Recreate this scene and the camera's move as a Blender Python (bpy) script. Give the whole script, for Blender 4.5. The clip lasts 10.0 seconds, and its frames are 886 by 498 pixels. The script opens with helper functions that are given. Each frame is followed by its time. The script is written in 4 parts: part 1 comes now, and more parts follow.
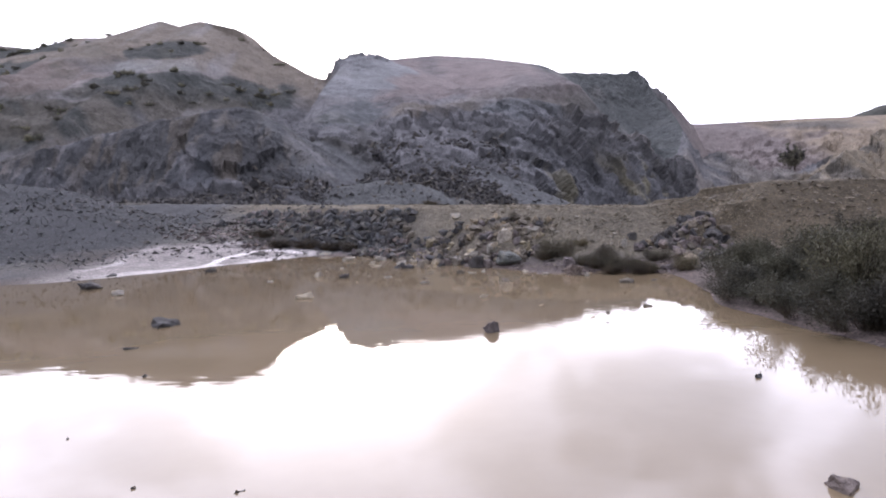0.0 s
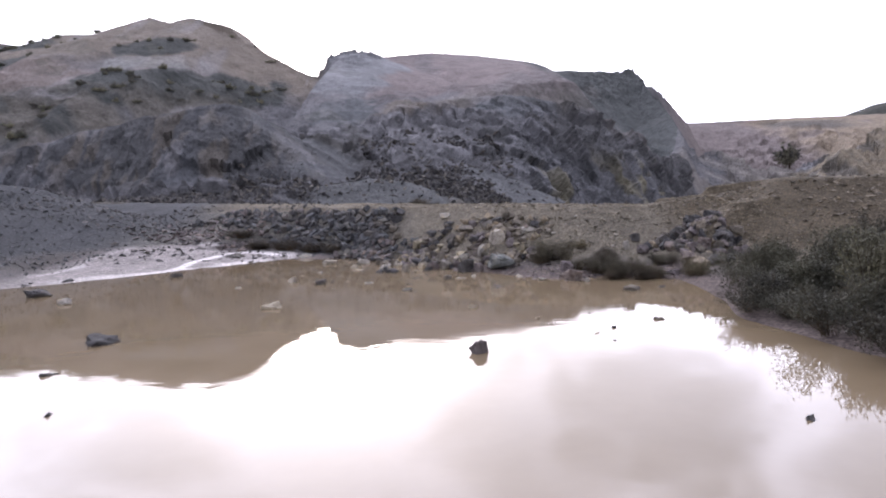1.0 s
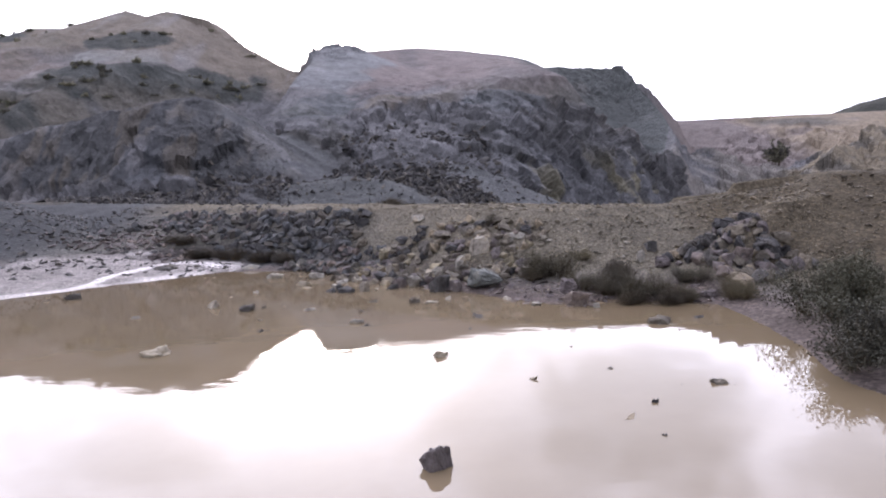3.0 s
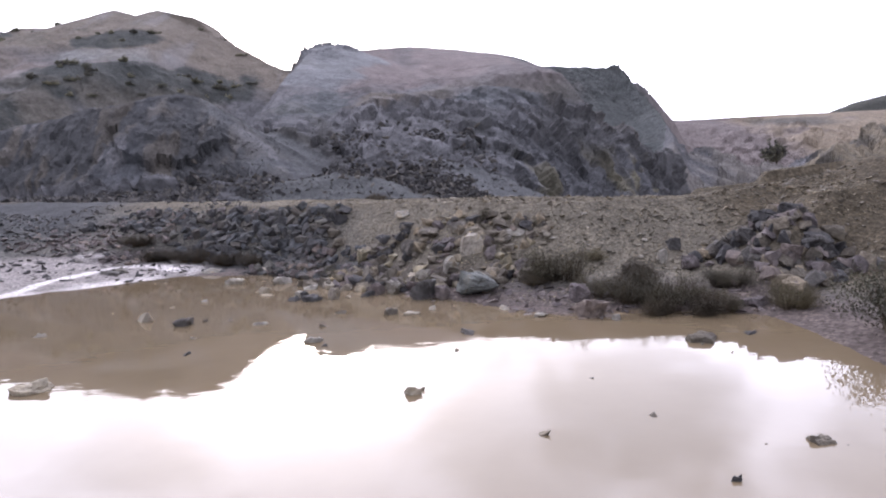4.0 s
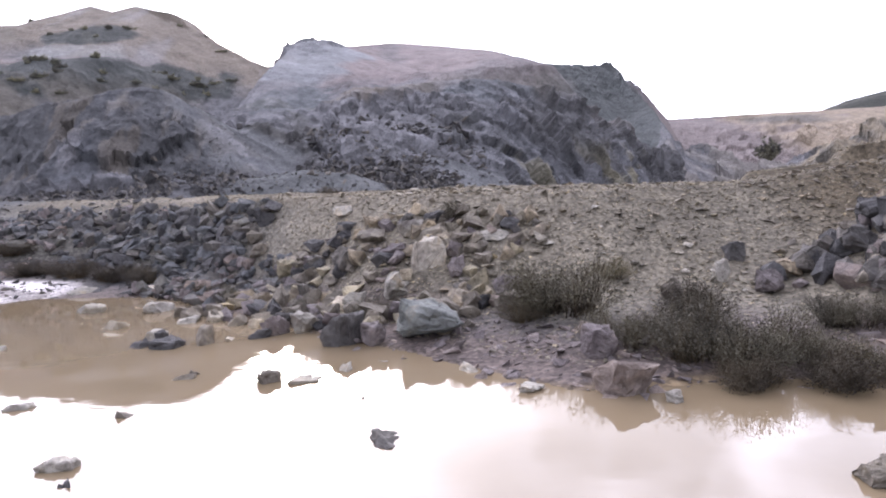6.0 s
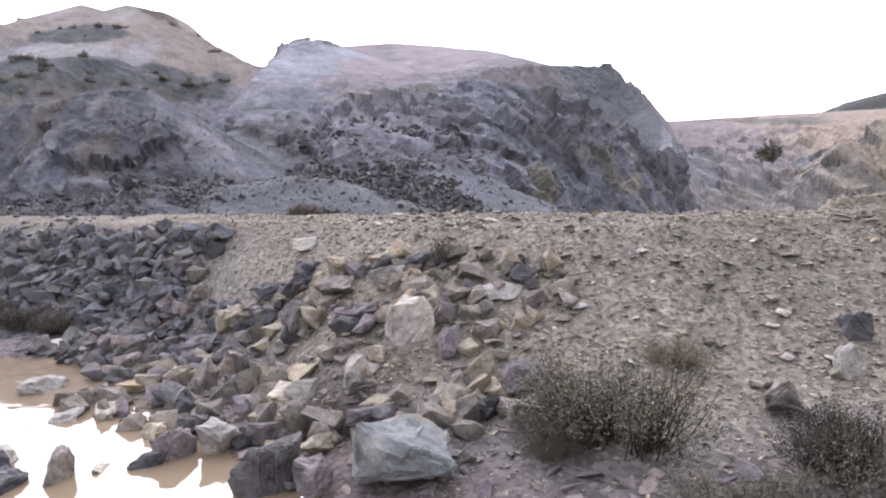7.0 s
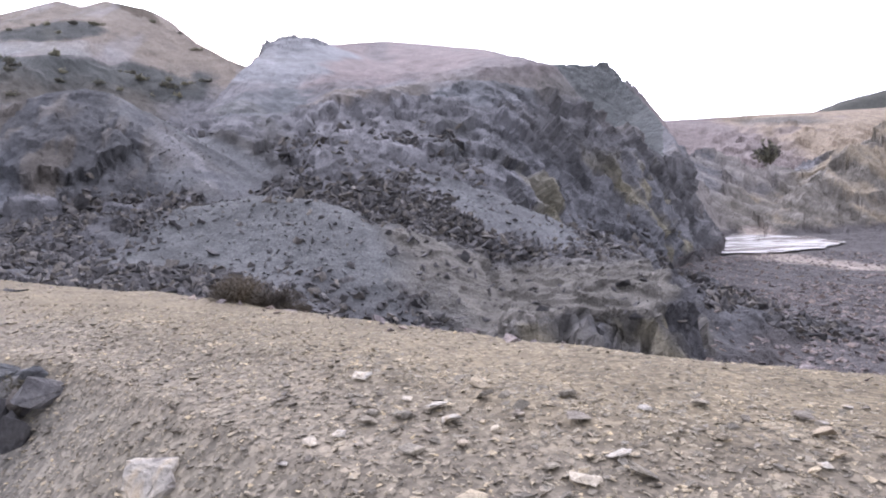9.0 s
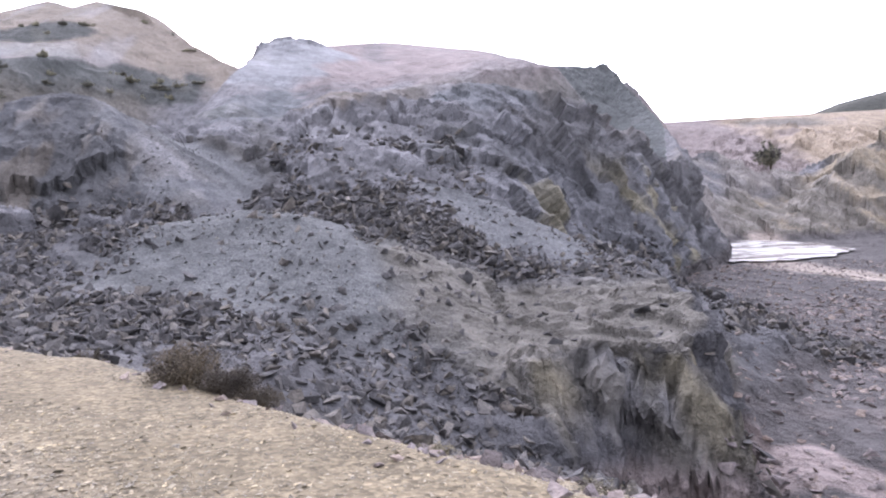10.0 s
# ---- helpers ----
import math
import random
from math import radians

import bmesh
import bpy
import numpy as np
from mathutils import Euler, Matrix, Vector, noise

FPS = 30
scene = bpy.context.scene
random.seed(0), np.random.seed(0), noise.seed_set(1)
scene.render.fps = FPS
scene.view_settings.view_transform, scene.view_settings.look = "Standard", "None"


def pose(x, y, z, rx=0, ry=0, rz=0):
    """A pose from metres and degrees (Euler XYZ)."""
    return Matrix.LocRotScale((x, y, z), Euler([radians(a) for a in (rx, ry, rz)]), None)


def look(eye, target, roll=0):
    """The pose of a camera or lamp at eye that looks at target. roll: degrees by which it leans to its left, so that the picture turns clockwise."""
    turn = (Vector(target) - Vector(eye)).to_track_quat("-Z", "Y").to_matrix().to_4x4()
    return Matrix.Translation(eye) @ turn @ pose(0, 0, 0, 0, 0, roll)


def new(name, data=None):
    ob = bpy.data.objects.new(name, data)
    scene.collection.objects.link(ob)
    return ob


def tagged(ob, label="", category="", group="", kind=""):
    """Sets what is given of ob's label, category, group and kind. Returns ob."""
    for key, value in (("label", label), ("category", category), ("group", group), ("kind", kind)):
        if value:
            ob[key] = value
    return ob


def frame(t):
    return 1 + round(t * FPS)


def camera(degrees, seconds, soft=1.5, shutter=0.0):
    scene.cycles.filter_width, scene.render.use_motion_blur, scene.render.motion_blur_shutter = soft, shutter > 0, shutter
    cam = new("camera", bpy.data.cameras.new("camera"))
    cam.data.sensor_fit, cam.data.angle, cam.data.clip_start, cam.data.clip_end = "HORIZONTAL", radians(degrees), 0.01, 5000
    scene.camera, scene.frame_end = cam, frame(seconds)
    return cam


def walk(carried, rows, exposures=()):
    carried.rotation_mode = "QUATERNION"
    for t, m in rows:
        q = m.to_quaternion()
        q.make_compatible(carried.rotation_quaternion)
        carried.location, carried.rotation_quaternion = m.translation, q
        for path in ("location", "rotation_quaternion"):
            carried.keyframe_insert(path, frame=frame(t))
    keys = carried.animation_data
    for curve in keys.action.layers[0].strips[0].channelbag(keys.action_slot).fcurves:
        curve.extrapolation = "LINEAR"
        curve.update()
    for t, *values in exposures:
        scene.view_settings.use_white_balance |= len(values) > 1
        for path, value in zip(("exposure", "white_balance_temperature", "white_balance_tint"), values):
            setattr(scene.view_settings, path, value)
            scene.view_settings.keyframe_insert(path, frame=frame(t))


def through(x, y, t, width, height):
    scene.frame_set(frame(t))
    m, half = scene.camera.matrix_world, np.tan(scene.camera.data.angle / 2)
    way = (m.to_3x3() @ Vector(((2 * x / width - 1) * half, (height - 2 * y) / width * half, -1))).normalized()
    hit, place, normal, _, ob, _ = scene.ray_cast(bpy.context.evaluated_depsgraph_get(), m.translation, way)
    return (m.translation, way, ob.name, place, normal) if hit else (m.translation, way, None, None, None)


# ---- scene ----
cam = camera(68.0, 10.0, soft=2.0)
PATH = [
    (0, (0.498, -2.182, 1.842), (0.384, -0.193, 1.669), -1.6),
    (0.5, (0.569, -1.536, 1.775), (0.462, 0.454, 1.601), -1.6),
    (1, (0.603, -0.876, 1.803), (0.505, 1.114, 1.627), -1.6),
    (1.5, (0.676, -0.197, 1.824), (0.585, 1.793, 1.651), -1.7),
    (2, (0.73, 0.621, 1.807), (0.649, 2.612, 1.632), -1.8),
    (2.5, (0.772, 1.39, 1.778), (0.7, 3.381, 1.602), -1.8),
    (2.7, (0.797, 1.715, 1.8), (0.73, 3.706, 1.618), -1.7),
    (4, (0.95, 4.157, 1.56), (0.897, 6.148, 1.384), -2.0),
    (4.5, (1.019, 5.083, 1.512), (0.975, 7.075, 1.334), -2.0),
    (5, (1.111, 6.079, 1.494), (1.071, 8.071, 1.318), -2.1),
    (5.2, (1.142, 6.455, 1.472), (1.105, 8.447, 1.298), -2.0),
    (6.3, (1.473, 8.417, 1.312), (1.442, 10.41, 1.14), -2.5),
    (6.5, (1.474, 8.892, 1.385), (1.445, 10.885, 1.217), -2.3),
    (7, (1.496, 10.035, 1.647), (1.47, 12.027, 1.477), -2.3),
    (7.5, (1.472, 11.168, 1.957), (1.451, 13.16, 1.785), -2.3),
    (8, (1.413, 12.144, 2.131), (1.397, 14.137, 1.959), -2.4),
    (8.5, (1.39, 13.364, 2.304), (1.381, 15.356, 2.132), -2.5),
    (9, (1.387, 14.353, 2.568), (1.382, 16.345, 2.393), -2.4),
    (9.5, (1.347, 15.565, 2.868), (1.346, 17.557, 2.696), -2.4),
    (10, (1.312, 16.397, 3.039), (1.314, 18.389, 2.867), -2.4),
]
walk(cam, [(t, look(eye, target, roll)) for t, eye, target, roll in PATH],
     exposures=[(0, -0.26), (4.0, -0.22), (5.0, -0.10), (6.3, 0.38), (7.5, 0.55), (8.5, 0.40), (9.0, 0.47), (10.0, 0.76)])

# world: bright thin overcast round a low sun behind the notch, and one soft sun
SUN_AZ, SUN_EL = -13.0, 12.5          # degrees right of +y, degrees up
sun_dir = Vector((math.sin(radians(SUN_AZ)) * math.cos(radians(SUN_EL)),
                  math.cos(radians(SUN_AZ)) * math.cos(radians(SUN_EL)), math.sin(radians(SUN_EL))))


def node(tree, kind, **values):
    n = tree.nodes.new(kind)
    for k, v in values.items():
        if k in n.inputs:
            n.inputs[k].default_value = v
    return n


def make_world():
    w = bpy.data.worlds.new("sky")
    scene.world = w
    w.use_nodes = True
    t = w.node_tree
    t.nodes.clear()
    L = t.links.new
    sky = t.nodes.new("ShaderNodeTexSky")
    sky.sky_type = "NISHITA"
    sky.sun_disc = False
    sky.sun_elevation, sky.sun_rotation = radians(SUN_EL), radians(SUN_AZ)
    sky.air_density, sky.dust_density = 1.0, 3.0
    tc = t.nodes.new("ShaderNodeTexCoord")
    # cloud sheet, brighter towards the sun
    dot = t.nodes.new("ShaderNodeVectorMath")
    dot.operation = "DOT_PRODUCT"
    L(tc.outputs["Generated"], dot.inputs[0])
    dot.inputs[1].default_value = Vector((math.sin(radians(SUN_AZ)), 1.0, 0.42)).normalized()
    ramp = t.nodes.new("ShaderNodeMapRange")
    ramp.interpolation_type = "SMOOTHSTEP"
    L(dot.outputs["Value"], ramp.inputs["Value"])
    ramp.inputs["From Min"].default_value, ramp.inputs["From Max"].default_value = 0.45, 1.0
    ramp.inputs["To Min"].default_value, ramp.inputs["To Max"].default_value = CLOUD_FAR, CLOUD_NEAR
    mp = t.nodes.new("ShaderNodeMapping")
    mp.inputs["Scale"].default_value = (1.0, 1.0, 1.4)
    mp.inputs["Location"].default_value = CLOUD_SHIFT
    L(tc.outputs["Generated"], mp.inputs["Vector"])
    ns = node(t, "ShaderNodeTexNoise", Scale=4.5, Detail=5.0, Roughness=0.52, Distortion=0.3)
    L(mp.outputs["Vector"], ns.inputs["Vector"])
    cr = t.nodes.new("ShaderNodeMapRange")
    cr.interpolation_type = "SMOOTHSTEP"
    L(ns.outputs["Fac"], cr.inputs["Value"])
    cr.inputs["From Min"].default_value, cr.inputs["From Max"].default_value = 0.40, 0.60
    cr.inputs["To Min"].default_value, cr.inputs["To Max"].default_value = 0.74, 1.1
    mul = t.nodes.new("ShaderNodeMath")
    mul.operation = "MULTIPLY"
    L(ramp.outputs["Result"], mul.inputs[0])
    L(cr.outputs["Result"], mul.inputs[1])
    # a darker bank of cloud to the right of the sun
    bank = t.nodes.new("ShaderNodeVectorMath")
    bank.operation = "DOT_PRODUCT"
    stir = t.nodes.new("ShaderNodeVectorMath")
    stir.operation = "MULTIPLY_ADD"
    L(ns.outputs["Color"], stir.inputs[0])
    stir.inputs[1].default_value = (0.5, 0.5, 0.5)
    L(tc.outputs["Generated"], stir.inputs[2])
    unit = t.nodes.new("ShaderNodeVectorMath")
    unit.operation = "NORMALIZE"
    off = t.nodes.new("ShaderNodeVectorMath")
    off.operation = "SUBTRACT"
    L(stir.outputs[0], off.inputs[0])
    off.inputs[1].default_value = (0.25, 0.25, 0.25)
    L(off.outputs[0], unit.inputs[0])
    L(unit.outputs[0], bank.inputs[0])
    bank.inputs[1].default_value = Vector((math.sin(radians(10)), math.cos(radians(10)), math.tan(radians(18)))).normalized()
    shade = t.nodes.new("ShaderNodeMapRange")
    shade.interpolation_type = "SMOOTHSTEP"
    L(bank.outputs["Value"], shade.inputs["Value"])
    shade.inputs["From Min"].default_value, shade.inputs["From Max"].default_value = math.cos(radians(14)), math.cos(radians(5))
    shade.inputs["To Min"].default_value, shade.inputs["To Max"].default_value = 1.0, 0.62
    mul2 = t.nodes.new("ShaderNodeMath")
    mul2.operation = "MULTIPLY"
    L(mul.outputs[0], mul2.inputs[0])
    L(shade.outputs["Result"], mul2.inputs[1])
    cloud = t.nodes.new("ShaderNodeBackground")
    cloud.inputs["Color"].default_value = (0.935, 0.92, 1.13, 1)
    L(mul2.outputs[0], cloud.inputs["Strength"])
    clear = t.nodes.new("ShaderNodeBackground")
    L(sky.outputs["Color"], clear.inputs["Color"])
    clear.inputs["Strength"].default_value = 0.05
    add = t.nodes.new("ShaderNodeAddShader")
    L(clear.outputs[0], add.inputs[0])
    L(cloud.outputs[0], add.inputs[1])
    out = t.nodes.new("ShaderNodeOutputWorld")
    L(add.outputs[0], out.inputs["Surface"])


CLOUD_FAR, CLOUD_NEAR, CLOUD_SHIFT = 1.3, 6.2, (0.3, 0.1, 0.0)
make_world()
sun = new("sun", bpy.data.lights.new("sun", "SUN"))
sun.data.energy, sun.data.angle, sun.data.color = 1.2, radians(10), (1.0, 0.94, 0.86)
sun.matrix_world = look((0, 0, 0), -sun_dir)


# ---- vector noise for shaping the land
def lattice(ix, iy, seed):
    h = (ix.astype(np.int64) * 374761393 + iy.astype(np.int64) * 668265263 + seed * 2147483647) & 0xFFFFFFFF
    h = ((h ^ (h >> 13)) * 1274126177) & 0xFFFFFFFF
    return ((h ^ (h >> 16)) & 0xFFFF) / 65535.0


def vnoise(x, y, seed=0):
    ix, iy = np.floor(x), np.floor(y)
    fx, fy = x - ix, y - iy
    fx, fy = fx * fx * fx * (fx * (fx * 6 - 15) + 10), fy * fy * fy * (fy * (fy * 6 - 15) + 10)
    a, b = lattice(ix, iy, seed), lattice(ix + 1, iy, seed)
    c, d = lattice(ix, iy + 1, seed), lattice(ix + 1, iy + 1, seed)
    return (a + (b - a) * fx) * (1 - fy) + (c + (d - c) * fx) * fy


def fbm(x, y, octaves=4, seed=0, gain=0.5):
    total, amp, norm = 0.0, 1.0, 0.0
    for k in range(octaves):
        total = total + amp * vnoise(x + 17.3 * k, y - 9.1 * k, seed + k)
        norm += amp
        amp *= gain
        x, y = x * 1.93 + y * 0.41, y * 1.93 - x * 0.41
    return total / norm * 2 - 1


def crags(x, y, octaves=4, seed=0):
    """Ridged noise, 0 to 1, sharp at the top."""
    total, amp, norm = 0.0, 1.0, 0.0
    for k in range(octaves):
        total = total + amp * (1 - np.abs(2 * vnoise(x, y, seed + 31 * k) - 1))
        norm += amp
        amp *= 0.52
        x, y = x * 1.9 + y * 0.5, y * 1.9 - x * 0.5
    return total / norm


def smooth(a, b, v):
    t = np.clip((v - a) / (b - a), 0, 1)
    return t * t * (3 - 2 * t)


def ridge(x, y, pts, front, back, half=0.0, shoulder=0.0, half_back=None):
    """Height of a ridge along a crest from left to right: front and back are the falls per metre to either side,
    past a shoulder of its own width and fall."""
    best = np.full(np.shape(x), -1e3)
    side = past(x, y, pts)
    for (x0, y0, z0), (x1, y1, z1) in zip(pts, pts[1:]):
        dx, dy = x1 - x0, y1 - y0
        q = dx * dx + dy * dy
        s = np.clip(((x - x0) * dx + (y - y0) * dy) / q, 0, 1)
        d = np.hypot(x - x0 - s * dx, y - y0 - s * dy)
        wide = half if half_back is None else np.where(side > 0, half_back, half)
        fall = shoulder * np.minimum(d, wide) + np.maximum(d - wide, 0) * np.where(side > 0, back, front)
        best = np.maximum(best, z0 + s * (z1 - z0) - fall)
    return best


def past(x, y, pts):
    """Signed distance beyond a line from left to right: positive on its far side."""
    best, out = np.full(np.shape(x), 1e9), np.zeros(np.shape(x))
    for (x0, y0, _), (x1, y1, _) in zip(pts, pts[1:]):
        dx, dy = x1 - x0, y1 - y0
        s = np.clip(((x - x0) * dx + (y - y0) * dy) / (dx * dx + dy * dy), 0, 1)
        d = np.hypot(x - x0 - s * dx, y - y0 - s * dy)
        out = np.where(d < best, np.where(dx * (y - y0) - dy * (x - x0) > 0, d, -d), out)
        best = np.minimum(best, d)
    return out


def inside(x, y, poly):
    """Signed distance to a closed line, positive inside it."""
    d, hit = np.full(np.shape(x), 1e9), np.zeros(np.shape(x), bool)
    for (x0, y0), (x1, y1) in zip(poly, poly[1:] + poly[:1]):
        dx, dy = x1 - x0, y1 - y0
        s = np.clip(((x - x0) * dx + (y - y0) * dy) / (dx * dx + dy * dy), 0, 1)
        d = np.minimum(d, np.hypot(x - x0 - s * dx, y - y0 - s * dy))
        cross = (y0 > y) != (y1 > y)
        hit ^= cross & (x < x0 + (y - y0) * dx / (dy if dy else 1e-9))
    return np.where(hit, d, -d)


def blocks(x, y, seed=0):
    """Broken, faceted relief: every cell of an uneven grid has a height and a tilt of its own. About -1 to 1."""
    cx, cy = np.floor(x), np.floor(y)
    best, out = np.full(np.shape(x), 1e9), np.zeros(np.shape(x))
    for i in (-1, 0, 1):
        for j in (-1, 0, 1):
            gx, gy = cx + i, cy + j
            ox, oy = x - gx - lattice(gx, gy, seed + 1), y - gy - lattice(gx, gy, seed + 2)
            d = ox * ox + oy * oy
            h = 2 * lattice(gx, gy, seed + 3) - 1 + 1.4 * (lattice(gx, gy, seed + 4) - 0.5) * ox + 1.4 * (lattice(gx, gy, seed + 5) - 0.5) * oy
            out = np.where(d < best, h, out)
            best = np.minimum(best, d)
    return out


def beds(x, y, z, seed, along, through):
    """Broken rock in beds that dip to the right: the height and tint of each block, -1 to 1."""
    u, w, v = (0.87 * x - 0.5 * z) * along, (0.5 * x + 0.87 * z) * through, y * along
    cu, cv, cw = np.floor(u), np.floor(v), np.floor(w)
    best, out, tint = np.full(x.shape, 1e9), np.zeros(x.shape), np.zeros(x.shape)
    for i in (-1, 0, 1):
        for j in (-1, 0, 1):
            for k in (-1, 0, 1):
                a, b = cu + i + 57 * (cw + k), cv + j + 131 * (cw + k)
                ou = u - cu - i - lattice(a, b, seed)
                ov = v - cv - j - lattice(a, b, seed + 1)
                ow = w - cw - k - lattice(a, b, seed + 2)
                d = ou * ou + ov * ov + ow * ow
                near = d < best
                h = 2 * lattice(a, b, seed + 3) - 1
                out = np.where(near, h + 0.9 * (lattice(a, b, seed + 5) - 0.5) * ou + 0.9 * (lattice(a, b, seed + 6) - 0.5) * ow, out)
                tint = np.where(near, 2 * lattice(a, b, seed + 4) - 1, tint)
                best = np.where(near, d, best)
    return out, tint


def smax(a, b, k):
    h = np.clip(0.5 + 0.5 * (a - b) / k, 0, 1)
    return b + (a - b) * h + k * h * (1 - h)


# ---- the plan of the land, crest by crest
SHORE = [(-15, -8), (6.8, -8), (6.2, -2), (5.5, 3), (4.7, 5.6), (4.1, 8.0), (4.5, 10.3), (4.4, 11.8), (3.4, 12.3), (2.2, 12.1),
         (1.5, 12.7), (0.9, 13.4), (0.1, 14.2), (-1.2, 15.5), (-3.0, 17.0), (-4.7, 17.3), (-6.8, 14.5), (-8.4, 13.1), (-9.9, 12.0), (-15, 10)]
BERM = [(-40, 36, 2.2), (-16, 28.5, 1.65), (-12, 26.6, 1.58), (-8, 24.5, 1.5), (-4, 22.2, 1.45), (-1, 20.0, 1.42), (0.5, 18.9, 1.41), (2, 17.8, 1.38),
        (5.0, 16.7, 1.31), (7.3, 16.4, 1.62), (8.4, 16.0, 1.91), (10.5, 15.3, 1.9), (14, 13.5, 1.9), (40, 4, 2.0)]
NOSE = [(9.0, 16.0, 1.85), (6.8, 15.0, 1.35), (5.7, 14.0, 0.92), (5.0, 13.1, 0.35)]
LEFT_MOUND = [(-60, 24, 4.0), (-24, 23.4, 2.9), (-18, 23, 2.65), (-15.3, 22.5, 2.25), (-13.4, 22, 1.65), (-11.4, 21.5, 0.85), (-10.2, 21, 0.1)]
FAN = [(-30, 36, 1.2), (-16, 38, 1.9), (-10, 39.6, 2.2), (-5.6, 40.6, 2.65), (-3.6, 40.2, 2.35), (-1.2, 39.2, 1.2), (1.0, 38, 0.0)]
MOUND = [(-6, 46, 2.4), (-2.5, 48.5, 3.0), (0.3, 50, 3.65), (2.2, 50, 3.1), (4, 50, 2.35), (7.6, 50, 0.2), (12, 50, -1.5)]
TERRACE = [(0.8, 35.2), (2.2, 33.9), (3.6, 32.6), (5.8, 33.0), (7.6, 31.8), (8.8, 35), (10.2, 41), (9.5, 46), (2, 46), (0, 38)]
HEAP = [(-45, 57, 5.3), (-35.5, 57, 7.6), (-28.2, 57, 9.2), (-21.3, 57, 10.1), (-19.4, 57, 9.6), (-16.9, 57, 8.1), (-14.1, 57, 6.3), (-12.0, 56, 4.9), (-8, 54, 2.9)]
BENCH = [(-20, 66, 7), (-12, 67, 9.5), (-4, 69, 11.2), (4, 71, 11.8), (10, 73, 10.8), (15, 75, 9.4), (19.5, 78, 7.0), (22.5, 80, 3.6), (24.5, 83, -0.5), (25.5, 86, -5)]
LEFT_HILL = [(-240.2, 113.0, 36.2), (-168.2, 123.8, 33.8), (-96.2, 127.4, 33.7), (-87.8, 127.4, 32.6), (-79.4, 127.4, 34.4), (-68.1, 127.4, 34.0), (-61.5, 127.4, 37.0),
             (-57.6, 127.4, 35.8), (-53.5, 127.4, 36.6), (-44.5, 121.7, 32.1), (-33.7, 114.2, 25.8), (-28.1, 110.0, 22.5), (-24.3, 107.0, 20.5)]
RIDGE = [(-24.3, 107.5, 20.5), (-22.2, 108, 24.7), (-19.6, 112, 25.9), (-15.8, 120, 26.3), (-7.7, 132, 29.2), (1.4, 145, 31), (13.7, 160, 32), (18.5, 168, 31),
         (28.6, 178, 32.7), (36.8, 186, 33.4), (47.4, 195, 35), (50.6, 198, 31.7), (54.4, 200, 31), (60.3, 206, 27.5), (70, 218, 21.7)]
SPUR = [(47.4, 194, 34), (47, 160, 19), (40, 125, 10.5), (32, 100, 6), (24, 80, 4.5)]
FAR_EDGE = [(40, 300, 29), (96, 300, 29.1), (135, 300, 27.1), (141, 300, 29.8), (168, 300, 29.9), (400, 280, 33)]
RIGHT_SPUR = [(300, 210, 40), (150, 150, 24), (100, 130, 14.5), (70.7, 119, 8.6), (62.2, 113, 5.0), (55.7, 108, 2.0), (49.4, 103, -0.8), (53, 98, -5)]
POOL_SPUR = [(30, 118, 9), (44, 122, 7), (56, 118, 3.5), (66, 112, -1), (72, 108, -5)]
DARK_HILL = [(215, 420, 38), (250, 420, 49), (300, 425, 58), (420, 430, 62)]


def heap_form(x, y):
    return ridge(x, y, HEAP, 0.66 + 0.25 * smooth(-20, -30, x), 0.6)


def gravelled(x, y, z):
    """Where fine blue-grey gravel covers the heaps: 0 to 1."""
    n = 1.6 * fbm(x * 0.45, y * 0.45, 3, 57)
    fan = smooth(0.9, 0.2, np.abs(ridge(x, y, FAN, 0.40, 0.40, 0.4) - z)) * smooth(-10, -7, x + 0.2 * (40 - y) + n) * smooth(0.2, -2.2, x + 0.35 * (y - 40) + n) * smooth(30, 35, y + n)
    mound = smooth(0.8, 0.2, np.abs(ridge(x, y, MOUND, 0.46, 0.46) - z)) * smooth(-0.6, 1.4, x - 0.55 * (50 - y) + n) * smooth(10, 7, x + n) * smooth(43, 45, y)
    flank = smooth(-22, -18, x + n) * smooth(-8.5, -10.5, x) * smooth(1.6, 0.5, np.abs(heap_form(x, y) - z)) * smooth(-1.2, 1.2, 0.55 * (y - 52.5) + 0.45 * (x + 15) + n)
    return np.maximum(np.maximum(fan, mound), flank)


